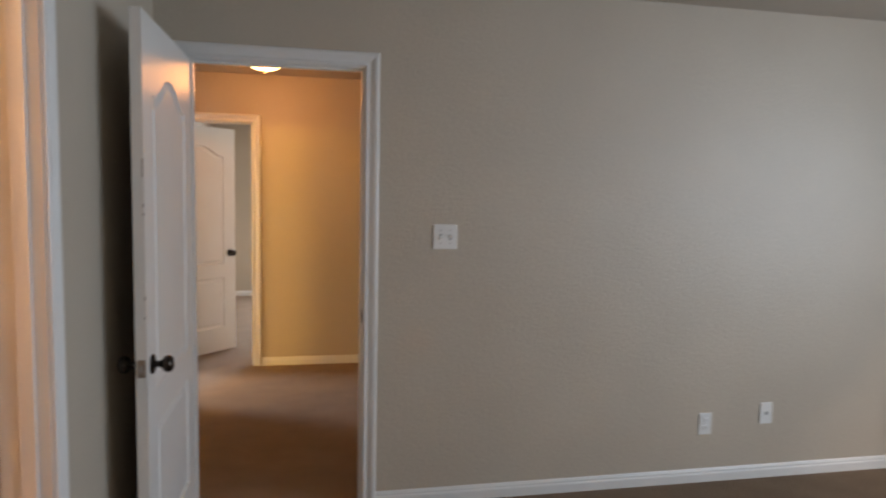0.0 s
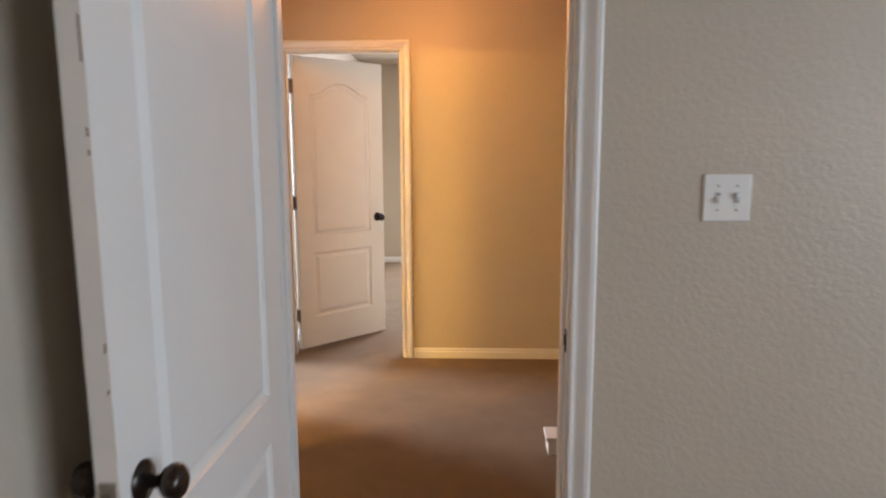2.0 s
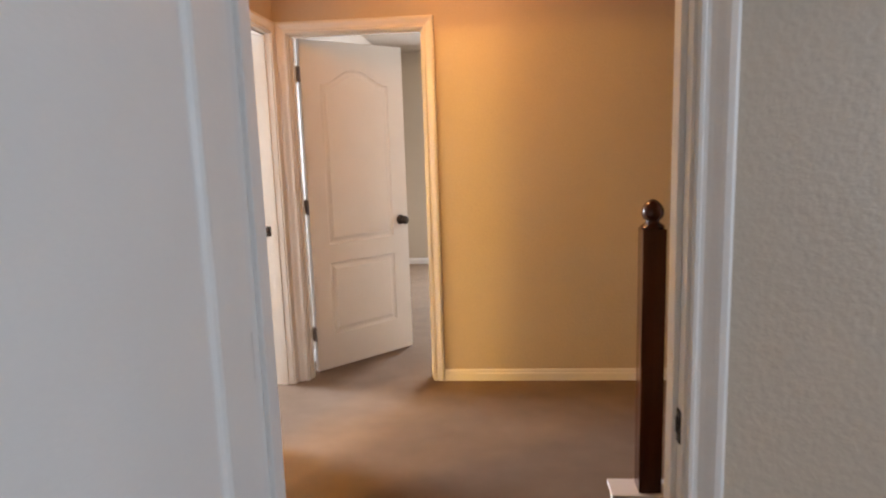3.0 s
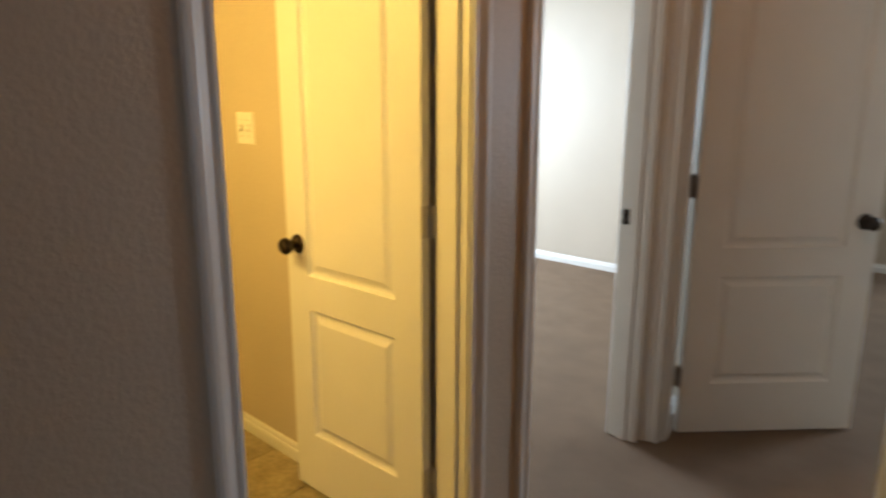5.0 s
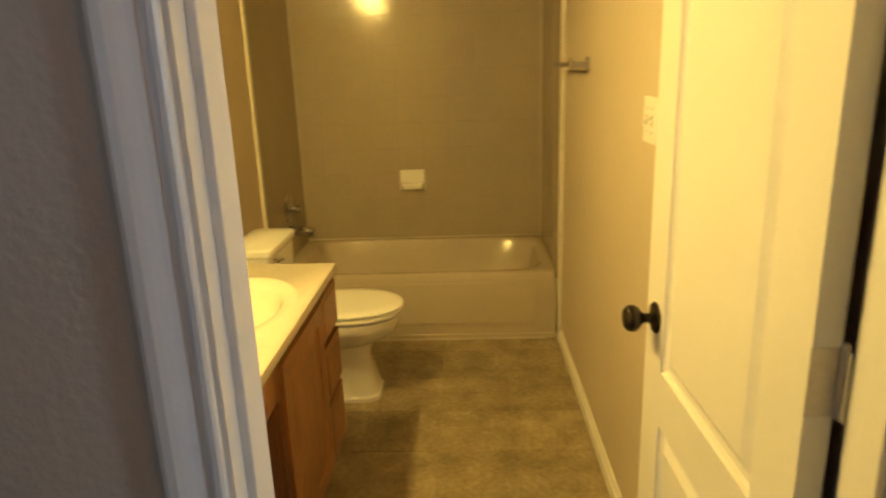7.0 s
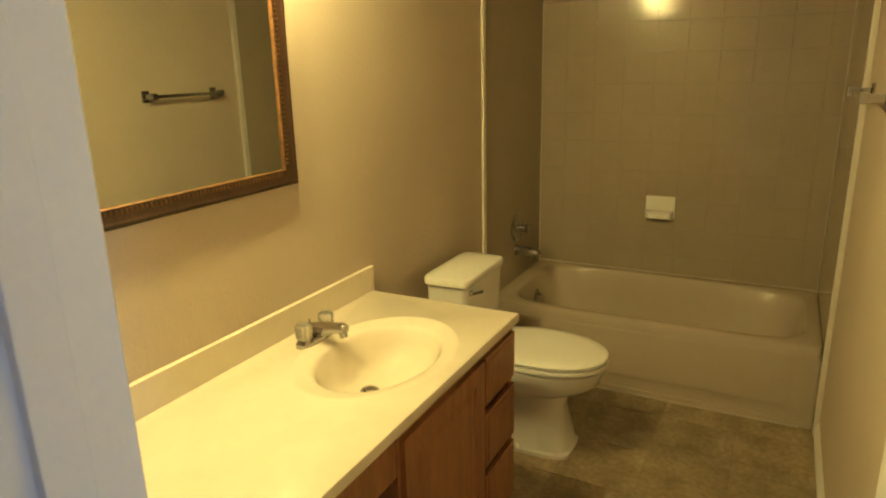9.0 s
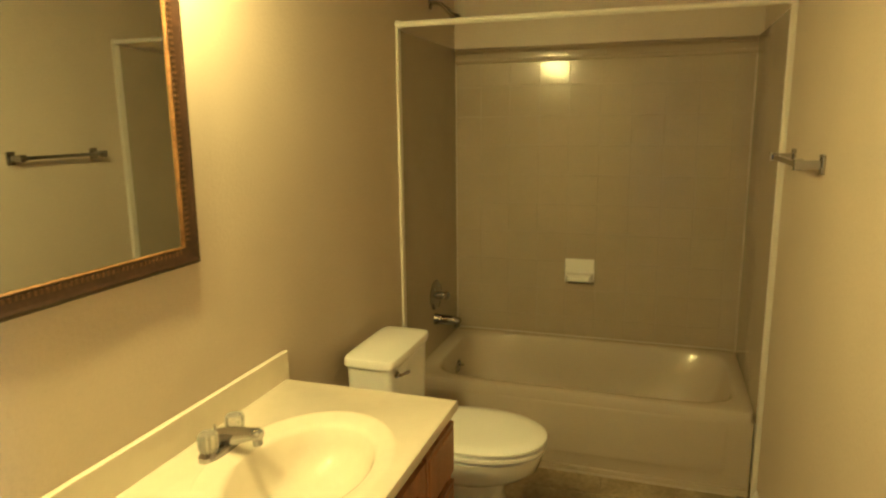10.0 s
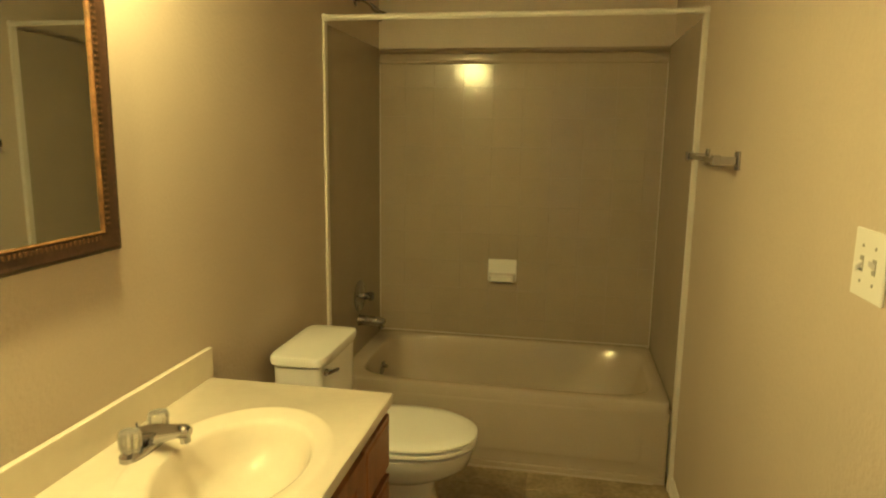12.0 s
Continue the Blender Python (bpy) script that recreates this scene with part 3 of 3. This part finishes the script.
valve = thing("shower_valve", pose(-3.098, 0.006, 0.660), "chrome round tub valve with lever handle", "shower valve")
bm = bmesh.new()
turned(bm, [(0.078, 0.0), (0.080, 0.005), (0.070, 0.014), (0.030, 0.022), (0.022, 0.024)], "y", n=36)
part("escutcheon", bm, CHROME, valve, "", True)
bm = bmesh.new()
turned(bm, [(0.020, 0.014), (0.019, 0.050), (0.023, 0.056), (0.023, 0.072), (0.016, 0.078)], "y", n=24)
tube(bm, [(0.0, 0.062, 0.0), (0.03, 0.066, 0.004), (0.062, 0.070, 0.010)], [0.008, 0.007, 0.006], 10)
part("lever_handle", bm, CHROME, valve, "", True)
spout = thing("tub_spout", pose(-3.098, 0.006, 0.531), "chrome tub spout over the tub rim", "tub spout")
bm = bmesh.new()
tube(bm, [(0, 0, 0), (0, 0.012, 0), (0, 0.07, 0), (0, 0.115, -0.002), (0, 0.132, -0.006), (0, 0.137, -0.010)], [0.030, 0.027, 0.025, 0.024, 0.020, 0.010], 20)
tube(bm, [(0, 0.115, -0.010), (0, 0.118, -0.034)], 0.015, 14)
part("body", bm, CHROME, spout, "", True)

# ---- toilet ----
wc = thing("toilet", pose(-2.138, 0, 0), "white two-piece toilet with closed lid", "toilet")


def wc_ring(z, cy, a, b, e=2.0, front=1.0):
    return oval(0, cy, z, a, b, 48, e, front)


bm = bmesh.new()
loft(bm, [wc_ring(0.36, 0.152, 0.165, 0.080, 6), wc_ring(0.40, 0.152, 0.178, 0.086, 7), wc_ring(0.55, 0.152, 0.186, 0.089, 8), wc_ring(0.696, 0.152, 0.190, 0.092, 8)])
part("tank", bm, PORCELAIN, wc, "", True)
bm = bmesh.new()
loft(bm, [wc_ring(0.697, 0.152, 0.194, 0.098, 8), wc_ring(0.703, 0.152, 0.200, 0.101, 8), wc_ring(0.722, 0.152, 0.201, 0.102, 8), wc_ring(0.730, 0.152, 0.197, 0.098, 8), wc_ring(0.7345, 0.152, 0.183, 0.088, 7)])
part("tank_lid", bm, PORCELAIN, wc, "", True)
bm = bmesh.new()
turned(bm, [(0.013, 0.0), (0.013, 0.006), (0.007, 0.010), (0.007, 0.016)], "y", (0.150, 0.243, 0.672), 18)
tube(bm, [(0.153, 0.258, 0.672), (0.125, 0.262, 0.669), (0.090, 0.262, 0.662), (0.075, 0.262, 0.659)], [0.007, 0.006, 0.008, 0.005], 10)
part("flush_lever", bm, CHROME, wc, "chrome flush lever", True)
bm = bmesh.new()
loft(bm, [wc_ring(0.0, 0.39, 0.112, 0.245, 5.5), wc_ring(0.016, 0.39, 0.112, 0.245, 5.5), wc_ring(0.024, 0.39, 0.104, 0.236, 5.0), wc_ring(0.12, 0.385, 0.092, 0.222, 4.2), wc_ring(0.20, 0.385, 0.094, 0.208, 3.2),
          wc_ring(0.255, 0.395, 0.106, 0.212, 2.6), wc_ring(0.285, 0.43, 0.144, 0.248, 2.2), wc_ring(0.320, 0.448, 0.174, 0.276, 2.1), wc_ring(0.36, 0.455, 0.181, 0.282, 2.1), wc_ring(0.382, 0.46, 0.184, 0.284, 2.1), wc_ring(0.388, 0.46, 0.172, 0.270, 2.1)])
part("bowl", bm, PORCELAIN, wc, "", True)
part("tank_shelf", boxes(((-0.14, 0.07, 0.32), (0.14, 0.26, 0.362), 0.012)), PORCELAIN, wc)
bm = bmesh.new()
loft(bm, [wc_ring(0.3945, 0.485, 0.176, 0.254, 2.15), wc_ring(0.399, 0.485, 0.188, 0.266, 2.15), wc_ring(0.411, 0.485, 0.188, 0.266, 2.15), wc_ring(0.4145, 0.485, 0.177, 0.255, 2.15)])
part("seat", bm, SEAT, wc, "", True)
bm = bmesh.new()
loft(bm, [wc_ring(0.4205, 0.485, 0.176, 0.254, 2.15), wc_ring(0.423, 0.485, 0.187, 0.266, 2.15), wc_ring(0.430, 0.485, 0.187, 0.266, 2.15), wc_ring(0.437, 0.485, 0.176, 0.255, 2.15), wc_ring(0.4405, 0.485, 0.14, 0.215, 2.1), wc_ring(0.442, 0.485, 0.06, 0.10, 2.0)])
part("seat_lid", bm, SEAT, wc, "closed white lid", True)
for x in (-0.075, 0.075):
    part("lid_hinge", boxes(((x - 0.02, 0.222, 0.386), (x + 0.02, 0.252, 0.428), 0.006)), SEAT, wc)
for x in (-0.103, 0.103):
    bm = bmesh.new()
    turned(bm, [(0.014, 0.018), (0.013, 0.030), (0.007, 0.036)], "z", (x, 0.42, 0), 14)
    part("bolt_cap", bm, PORCELAIN, wc, "", True)
supply = thing("supply_valve", pose(-1.898, 0.0, 0.17), "chrome water supply stop valve with riser", "supply valve")
bm = bmesh.new()
turned(bm, [(0.022, 0), (0.022, 0.003), (0.008, 0.006), (0.008, 0.05)], "y", n=16)
tube(bm, [(0, 0.05, 0), (0, 0.05, 0.06), (-0.02, 0.07, 0.13), (-0.05, 0.10, 0.19)], 0.005, 8)
part("pipe", bm, CHROME, supply, "", True)
bm = bmesh.new()
turned(bm, [(0.012, 0.055), (0.014, 0.065), (0.012, 0.075)], "y", n=10)
part("handle", bm, CHROME, supply, "", True)

# ---- vanity ----
VX0, VX1, VD, VZ = -1.600, -0.880, 0.535, 0.735
cab = thing("vanity_cabinet", pose(-0.038, 0, 0), "honey oak vanity cabinet with drawers and a door", "cabinet")
part("carcass", boxes(((VX0, 0.003, 0.09), (VX0 + 0.016, VD, VZ)), ((VX1 - 0.016, 0.003, 0.09), (VX1, VD, VZ)), ((VX0 + 0.016, 0.003, 0.09), (VX1 - 0.016, VD, 0.105)), ((VX0 + 0.016, 0.003, 0.105), (VX1 - 0.016, 0.012, VZ))), OAK_DARK, cab)
part("toe_kick", boxes(((VX0, 0.05, 0), (VX1, VD - 0.065, 0.09))), OAK_DARK, cab)
part("face_frame", boxes(((VX0, VD, 0.09), (VX0 + 0.03, VD + 0.018, VZ)), ((VX1 - 0.03, VD, 0.09), (VX1, VD + 0.018, VZ)), ((-1.372, VD, 0.09), (-1.335, VD + 0.018, VZ)),
                         ((VX0 + 0.03, VD, VZ - 0.035), (VX1 - 0.03, VD + 0.018, VZ)), ((VX0 + 0.03, VD, 0.09), (VX1 - 0.03, VD + 0.018, 0.125))), OAK, cab)
# black sheet behind the fronts paints the shade in their gaps
part("inner_shadow_panel", boxes(((VX0 + 0.03, VD - 0.005, 0.125), (VX1 - 0.03, VD, VZ - 0.035))), GAP_SHADE, cab)
for z0, z1 in ((0.555, 0.708), (0.345, 0.528), (0.118, 0.318)):
    bm = panel_slab(-1.592, -1.362, z0, z1, VD + 0.0185, VD + 0.030, [rounded_rect(-1.580, -1.374, z0 + 0.012, z1 - 0.012)], [(0.006, -0.004)])
    part("drawer_front", bm, OAK, cab)
dz0, dz1, dx0, dx1 = 0.118, 0.708, -1.345, -0.892
bm = panel_slab(dx0, dx1, dz0, dz1, VD + 0.0185, VD + 0.034, [rounded_rect(dx0 + 0.055, dx1 - 0.055, dz0 + 0.055, dz1 - 0.055)], [(0.004, 0.006), (0.010, 0.008), (0.030, 0.003)])
part("cabinet_door", bm, OAK, cab, "oak door with recessed panel")
rail = thing("knee_space_rail", pose(-0.038, 0, 0), "honey oak apron rail over the open knee space", "rail")
part("rail_front", boxes(((-0.878, VD, 0.615), (-0.081, VD + 0.018, VZ), 0.002)), OAK, rail)
part("end_cleat", boxes(((-0.101, 0.003, 0.615), (-0.081, VD, VZ))), OAK_DARK, rail)

# counter with an integral oval bowl
CX0, CX1, CYD, CZ = -1.613, -0.080, 0.572, 0.763
SX, SY = -1.165, 0.325
counter = thing("sink_counter", pose(-0.038, 0, 0), "cream cultured marble vanity top with integral oval sink", "countertop")


def bowl_loop(bm, a, b, dz, dy=0.0, n=64):
    return [bm.verts.new((SX + a * math.cos(2 * math.pi * i / n), SY + dy + b * math.sin(2 * math.pi * i / n), CZ + dz)) for i in range(n)]


bm = bmesh.new()
R = 0.006
corners = [(CX0 + R, 0.018), (CX1, 0.018), (CX1, CYD - R), (CX0 + R, CYD - R)]
top = [bm.verts.new((x, y, CZ)) for x, y in corners]
edges = [bm.edges.new((top[i], top[(i + 1) % 4])) for i in range(4)]
first = bowl_loop(bm, 0.292, 0.218, 0.0)
edges += [bm.edges.new((first[i], first[(i + 1) % 64])) for i in range(64)]
last = first
for a, b, dz, dy in ((0.287, 0.213, 0.0026, 0), (0.279, 0.205, 0.0036, 0), (0.270, 0.196, 0.0030, 0), (0.260, 0.187, 0.0008, 0), (0.232, 0.166, -0.003, 0.006), (0.222, 0.158, -0.006, 0.008), (0.213, 0.151, -0.016, 0.008), (0.200, 0.140, -0.048, 0.007),
                     (0.176, 0.122, -0.082, 0.004), (0.140, 0.096, -0.106, -0.006), (0.090, 0.062, -0.118, -0.018), (0.030, 0.024, -0.122, -0.034)):
    nxt = bowl_loop(bm, a, b, dz, dy)
    for i in range(64):
        k = (i + 1) % 64
        bm.faces.new((last[i], last[k], nxt[k], nxt[i]))
    last = nxt
bm.faces.new(last)
bmesh.ops.triangle_fill(bm, use_beauty=True, use_dissolve=False, edges=edges)
low = [[(CX1, CYD - R, CZ), (CX1, CYD - R * 0.3, CZ - R * 0.3), (CX1, CYD, CZ - R), (CX1, CYD, CZ - 0.028), (CX1, CYD - 0.02, CZ - 0.028)],
       [(CX0 + R, CYD - R, CZ), (CX0 + R * 0.3, CYD - R * 0.3, CZ - R * 0.3), (CX0, CYD, CZ - R), (CX0, CYD, CZ - 0.028), (CX0 + 0.02, CYD - 0.02, CZ - 0.028)],
       [(CX0 + R, 0.018, CZ), (CX0 + R * 0.3, 0.018, CZ - R * 0.3), (CX0, 0.018, CZ - R), (CX0, 0.018, CZ - 0.028), (CX0 + 0.02, 0.018, CZ - 0.028)]]
rows = [[bm.verts.new(p) for p in r] for r in low]
for a, b in zip(rows, rows[1:]):
    for i in range(4):
        bm.faces.new((a[i], b[i], b[i + 1], a[i + 1]))
bmesh.ops.remove_doubles(bm, verts=bm.verts, dist=0.0004)
bm.normal_update()
part("slab", bm, MARBLE, counter, "", True)
part("backsplash", boxes(((CX0 - 0.012, 0.0015, CZ - 0.026), (CX1, 0.019, CZ + 0.088), 0.003)), MARBLE, counter)
bm = bmesh.new()
turned(bm, [(0.027, 0.0), (0.027, 0.003), (0.022, 0.005), (0.019, 0.002), (0.017, 0.002), (0.016, 0.010), (0.010, 0.012)], "z", (SX, SY - 0.034, CZ - 0.123), 24)
part("drain", bm, CHROME, counter, "chrome pop-up drain", True)

faucet = thing("sink_faucet", pose(SX - 0.043, 0.108, CZ + 0.001), "chrome centerset faucet with clear acrylic knobs", "faucet")
bm = bmesh.new()
loft(bm, [oval(0, 0, 0, 0.078, 0.026, 40, 3), oval(0, 0, 0.012, 0.078, 0.026, 40, 3), oval(0, 0, 0.020, 0.070, 0.021, 40, 3)])
part("base", bm, CHROME, faucet, "", True)
bm = bmesh.new()
tube(bm, [(0, -0.016, 0.012), (0, -0.006, 0.028), (0, 0.02, 0.036), (0, 0.05, 0.043), (0, 0.082, 0.050), (0, 0.100, 0.052), (0, 0.112, 0.050)], [0.022, 0.026, 0.024, 0.020, 0.016, 0.0165, 0.012], 18)
tube(bm, [(0, 0.098, 0.046), (0, 0.101, 0.026)], 0.012, 14)
part("spout", bm, CHROME, faucet, "", True)
bm = bmesh.new()
tube(bm, [(0, -0.020, 0.018), (0, -0.020, 0.060)], [0.003, 0.003], 8)
part("lift_rod", bm, CHROME, faucet, "", True)
for x in (-0.052, 0.052):
    bm = bmesh.new()
    rings = []
    for r, z in ((0.019, 0.021), (0.022, 0.026), (0.023, 0.056), (0.020, 0.066), (0.009, 0.068)):
        rings.append([(x + r * (1.0 + 0.07 * (k % 2)) * math.cos(2 * math.pi * k / 20), r * (1.0 + 0.07 * (k % 2)) * math.sin(2 * math.pi * k / 20), z) for k in range(20)])
    loft(bm, rings)
    part("knob", bm, ACRYL, faucet, "clear fluted acrylic knob")

# ---- mirror ----
MX0, MX1, MZ0, MZ1 = -1.255, -0.360, 1.208, 1.930
mirror = thing("wall_mirror", pose(-0.038, 0.002, 0), "wall mirror in a dark wood frame with gilt inner edge", "mirror")


def frame_run(prof):
    """The four mitred sides of a frame from (inset, depth) pairs."""
    c = [(MX0, MZ0, 1, 1), (MX1, MZ0, -1, 1), (MX1, MZ1, -1, -1), (MX0, MZ1, 1, -1)]
    out = []
    for i in range(4):
        a, b = c[i], c[(i + 1) % 4]
        bm = bmesh.new()
        loft(bm, [[(p[0] + p[2] * u, d, p[1] + p[3] * u) for u, d in prof] for p in (a, b)])
        out.append(bm)
    return out


for bm in frame_run([(0, 0), (0, 0.016), (0.004, 0.020), (0.010, 0.021), (0.016, 0.018), (0.036, 0.0125), (0.042, 0.0105), (0.042, 0.0)]):
    part("frame_side", bm, FRAME, mirror)
for bm in frame_run([(0.0425, 0.0), (0.0425, 0.0125), (0.044, 0.0132), (0.046, 0.0115), (0.0475, 0.008), (0.0475, 0.0)]):
    part("gilt_edge", bm, GOLD, mirror, "worn gilt inner moulding")
part("mirror_glass", boxes(((MX0 + 0.045, 0.002, MZ0 + 0.045), (MX1 - 0.045, 0.006, MZ1 - 0.045))), GLASS, mirror, "clear mirror glass")
# carved rope notches along the dark frame's inner side
bm = bmesh.new()
for z in np.arange(MZ0 + 0.06, MZ1 - 0.06, 0.013):
    for x in (MX0 + 0.034, MX1 - 0.034):
        box(bm, (x - 0.005, 0.011, z), (x + 0.005, 0.0155, z + 0.005))
for x in np.arange(MX0 + 0.06, MX1 - 0.06, 0.013):
    for z in (MZ0 + 0.034, MZ1 - 0.034):
        box(bm, (x, 0.011, z - 0.005), (x + 0.005, 0.0155, z + 0.005))
tagged(part("rope_carving", bm, ROPE, mirror, "carved dark rope pattern"), kind="stuff")

# vanity light above the mirror
bar = thing("vanity_light", pose(-0.888, 0.0, 2.05), "chrome vanity light bar with lit frosted globes", "wall light")
part("back_plate", boxes(((-0.40, 0.001, -0.05), (0.40, 0.025, 0.05), 0.006)), CHROME, bar)
for x in (-0.27, 0.25):
    bm = bmesh.new()
    turned(bm, [(0.030, 0.024), (0.026, 0.034), (0.016, 0.044), (0.020, 0.094), (0.014, 0.098)], "y", (x, 0, 0), 18)
    sock = part("socket", bm, CHROME, bar, "", True)
    bm = bmesh.new()
    turned(bm, [(0.016, 0.054), (0.030, 0.066), (0.044, 0.086), (0.048, 0.104), (0.043, 0.124), (0.028, 0.142), (0.010, 0.150)], "y", (x, 0.042, 0), 24)
    globe = part("globe", bm, BULBGLOW, sock, "lit frosted globe", True)
    globe.visible_shadow = False
    # unseen opaque bell, added to keep the bulb's light off the upper walls
    bm = bmesh.new()
    turned(bm, [(0.016, 0.082), (0.030, 0.078), (0.050, 0.060), (0.061, 0.034), (0.070, 0.004), (0.067, 0.004), (0.058, 0.034), (0.048, 0.057), (0.028, 0.074), (0.014, 0.077)], "z", (x, 0.146, 0), 28)
    part("shade", bm, PORCELAIN, sock, "unseen white bell shade open at the bottom, added to cut upward light", True)
    lamp("vanity_bulb_light", "POINT", pose(-0.888 + x, 0.146, 2.05), 175, BULB, 0.040)

# ---- towel bar ----
towel = thing("towel_bar", pose(-2.252, 1.52, 1.413), "square chrome towel bar on the beige wall", "towel bar")
for x in (-0.215, 0.215):
    bm = bmesh.new()
    box(bm, (x - 0.020, -0.010, -0.028), (x + 0.020, -0.0005, 0.028), 0.003)
    box(bm, (x - 0.010, -0.060, -0.012), (x + 0.010, -0.009, 0.012), 0.003)
    box(bm, (x - 0.014, -0.078, -0.016), (x + 0.014, -0.054, 0.016), 0.003)
    part("post", bm, CHROME, towel)
part("bar", boxes(((-0.213, -0.073, -0.008), (0.213, -0.059, 0.008), 0.002)), CHROME, towel)

# ---- tiles ----


def piece_mesh(name, sx, sy, sz, b, mat):
    bm = bmesh.new()
    box(bm, (0, 0, 0), (sx, sy, sz))
    bmesh.ops.bevel(bm, geom=[e for e in bm.edges], offset=b, segments=1, affect="EDGES")
    return mesh_of(name, bm, mat)


floor_bath = bpy.data.objects["floor_bath"]
FT = 0.305
cache = {}
x = -0.115
while x > -2.70:
    w = min(FT, x + 2.703)
    y = 1.52
    while y > 0.01:
        d = min(FT, y)
        key = ("f", round(w, 3), round(d, 3))
        if key not in cache:
            cache[key] = piece_mesh("floor_tile", w - 0.0025, d - 0.0025, 0.0035, 0.0008, VINYL)
        ob = new("floor_tile", cache[key])
        ob.parent = floor_bath
        ob.location = (x - w + 0.001, y - d + 0.001, -0.0032)
        y -= d
    x -= w
tilt = random.Random(17)
ys = [0.008] + [0.152 + 0.158 * k for k in range(9)] + [1.498]
zs = [1.846] + [1.725 - 0.1555 * k for k in range(9)] + [ZR + 0.004]
for y0, y1 in zip(ys, ys[1:]):
    for z1, z0 in zip(zs, zs[1:]):
        if z1 - z0 < 0.01:
            continue
        key = ("w", round(y1 - y0, 3), round(z1 - z0, 3))
        if key not in cache:
            cache[key] = piece_mesh("wall_tile", 0.0055, y1 - y0 - 0.003, z1 - z0 - 0.003, 0.0020, TILE)
        ob = new("wall_tile", cache[key])
        ob.parent = SUR
        ob.location = (-3.4568, y0 + 0.0015, z0 + 0.0015)
        ob.rotation_euler = (0, radians(tilt.gauss(0, 0.07)), radians(tilt.gauss(0, 0.07)))
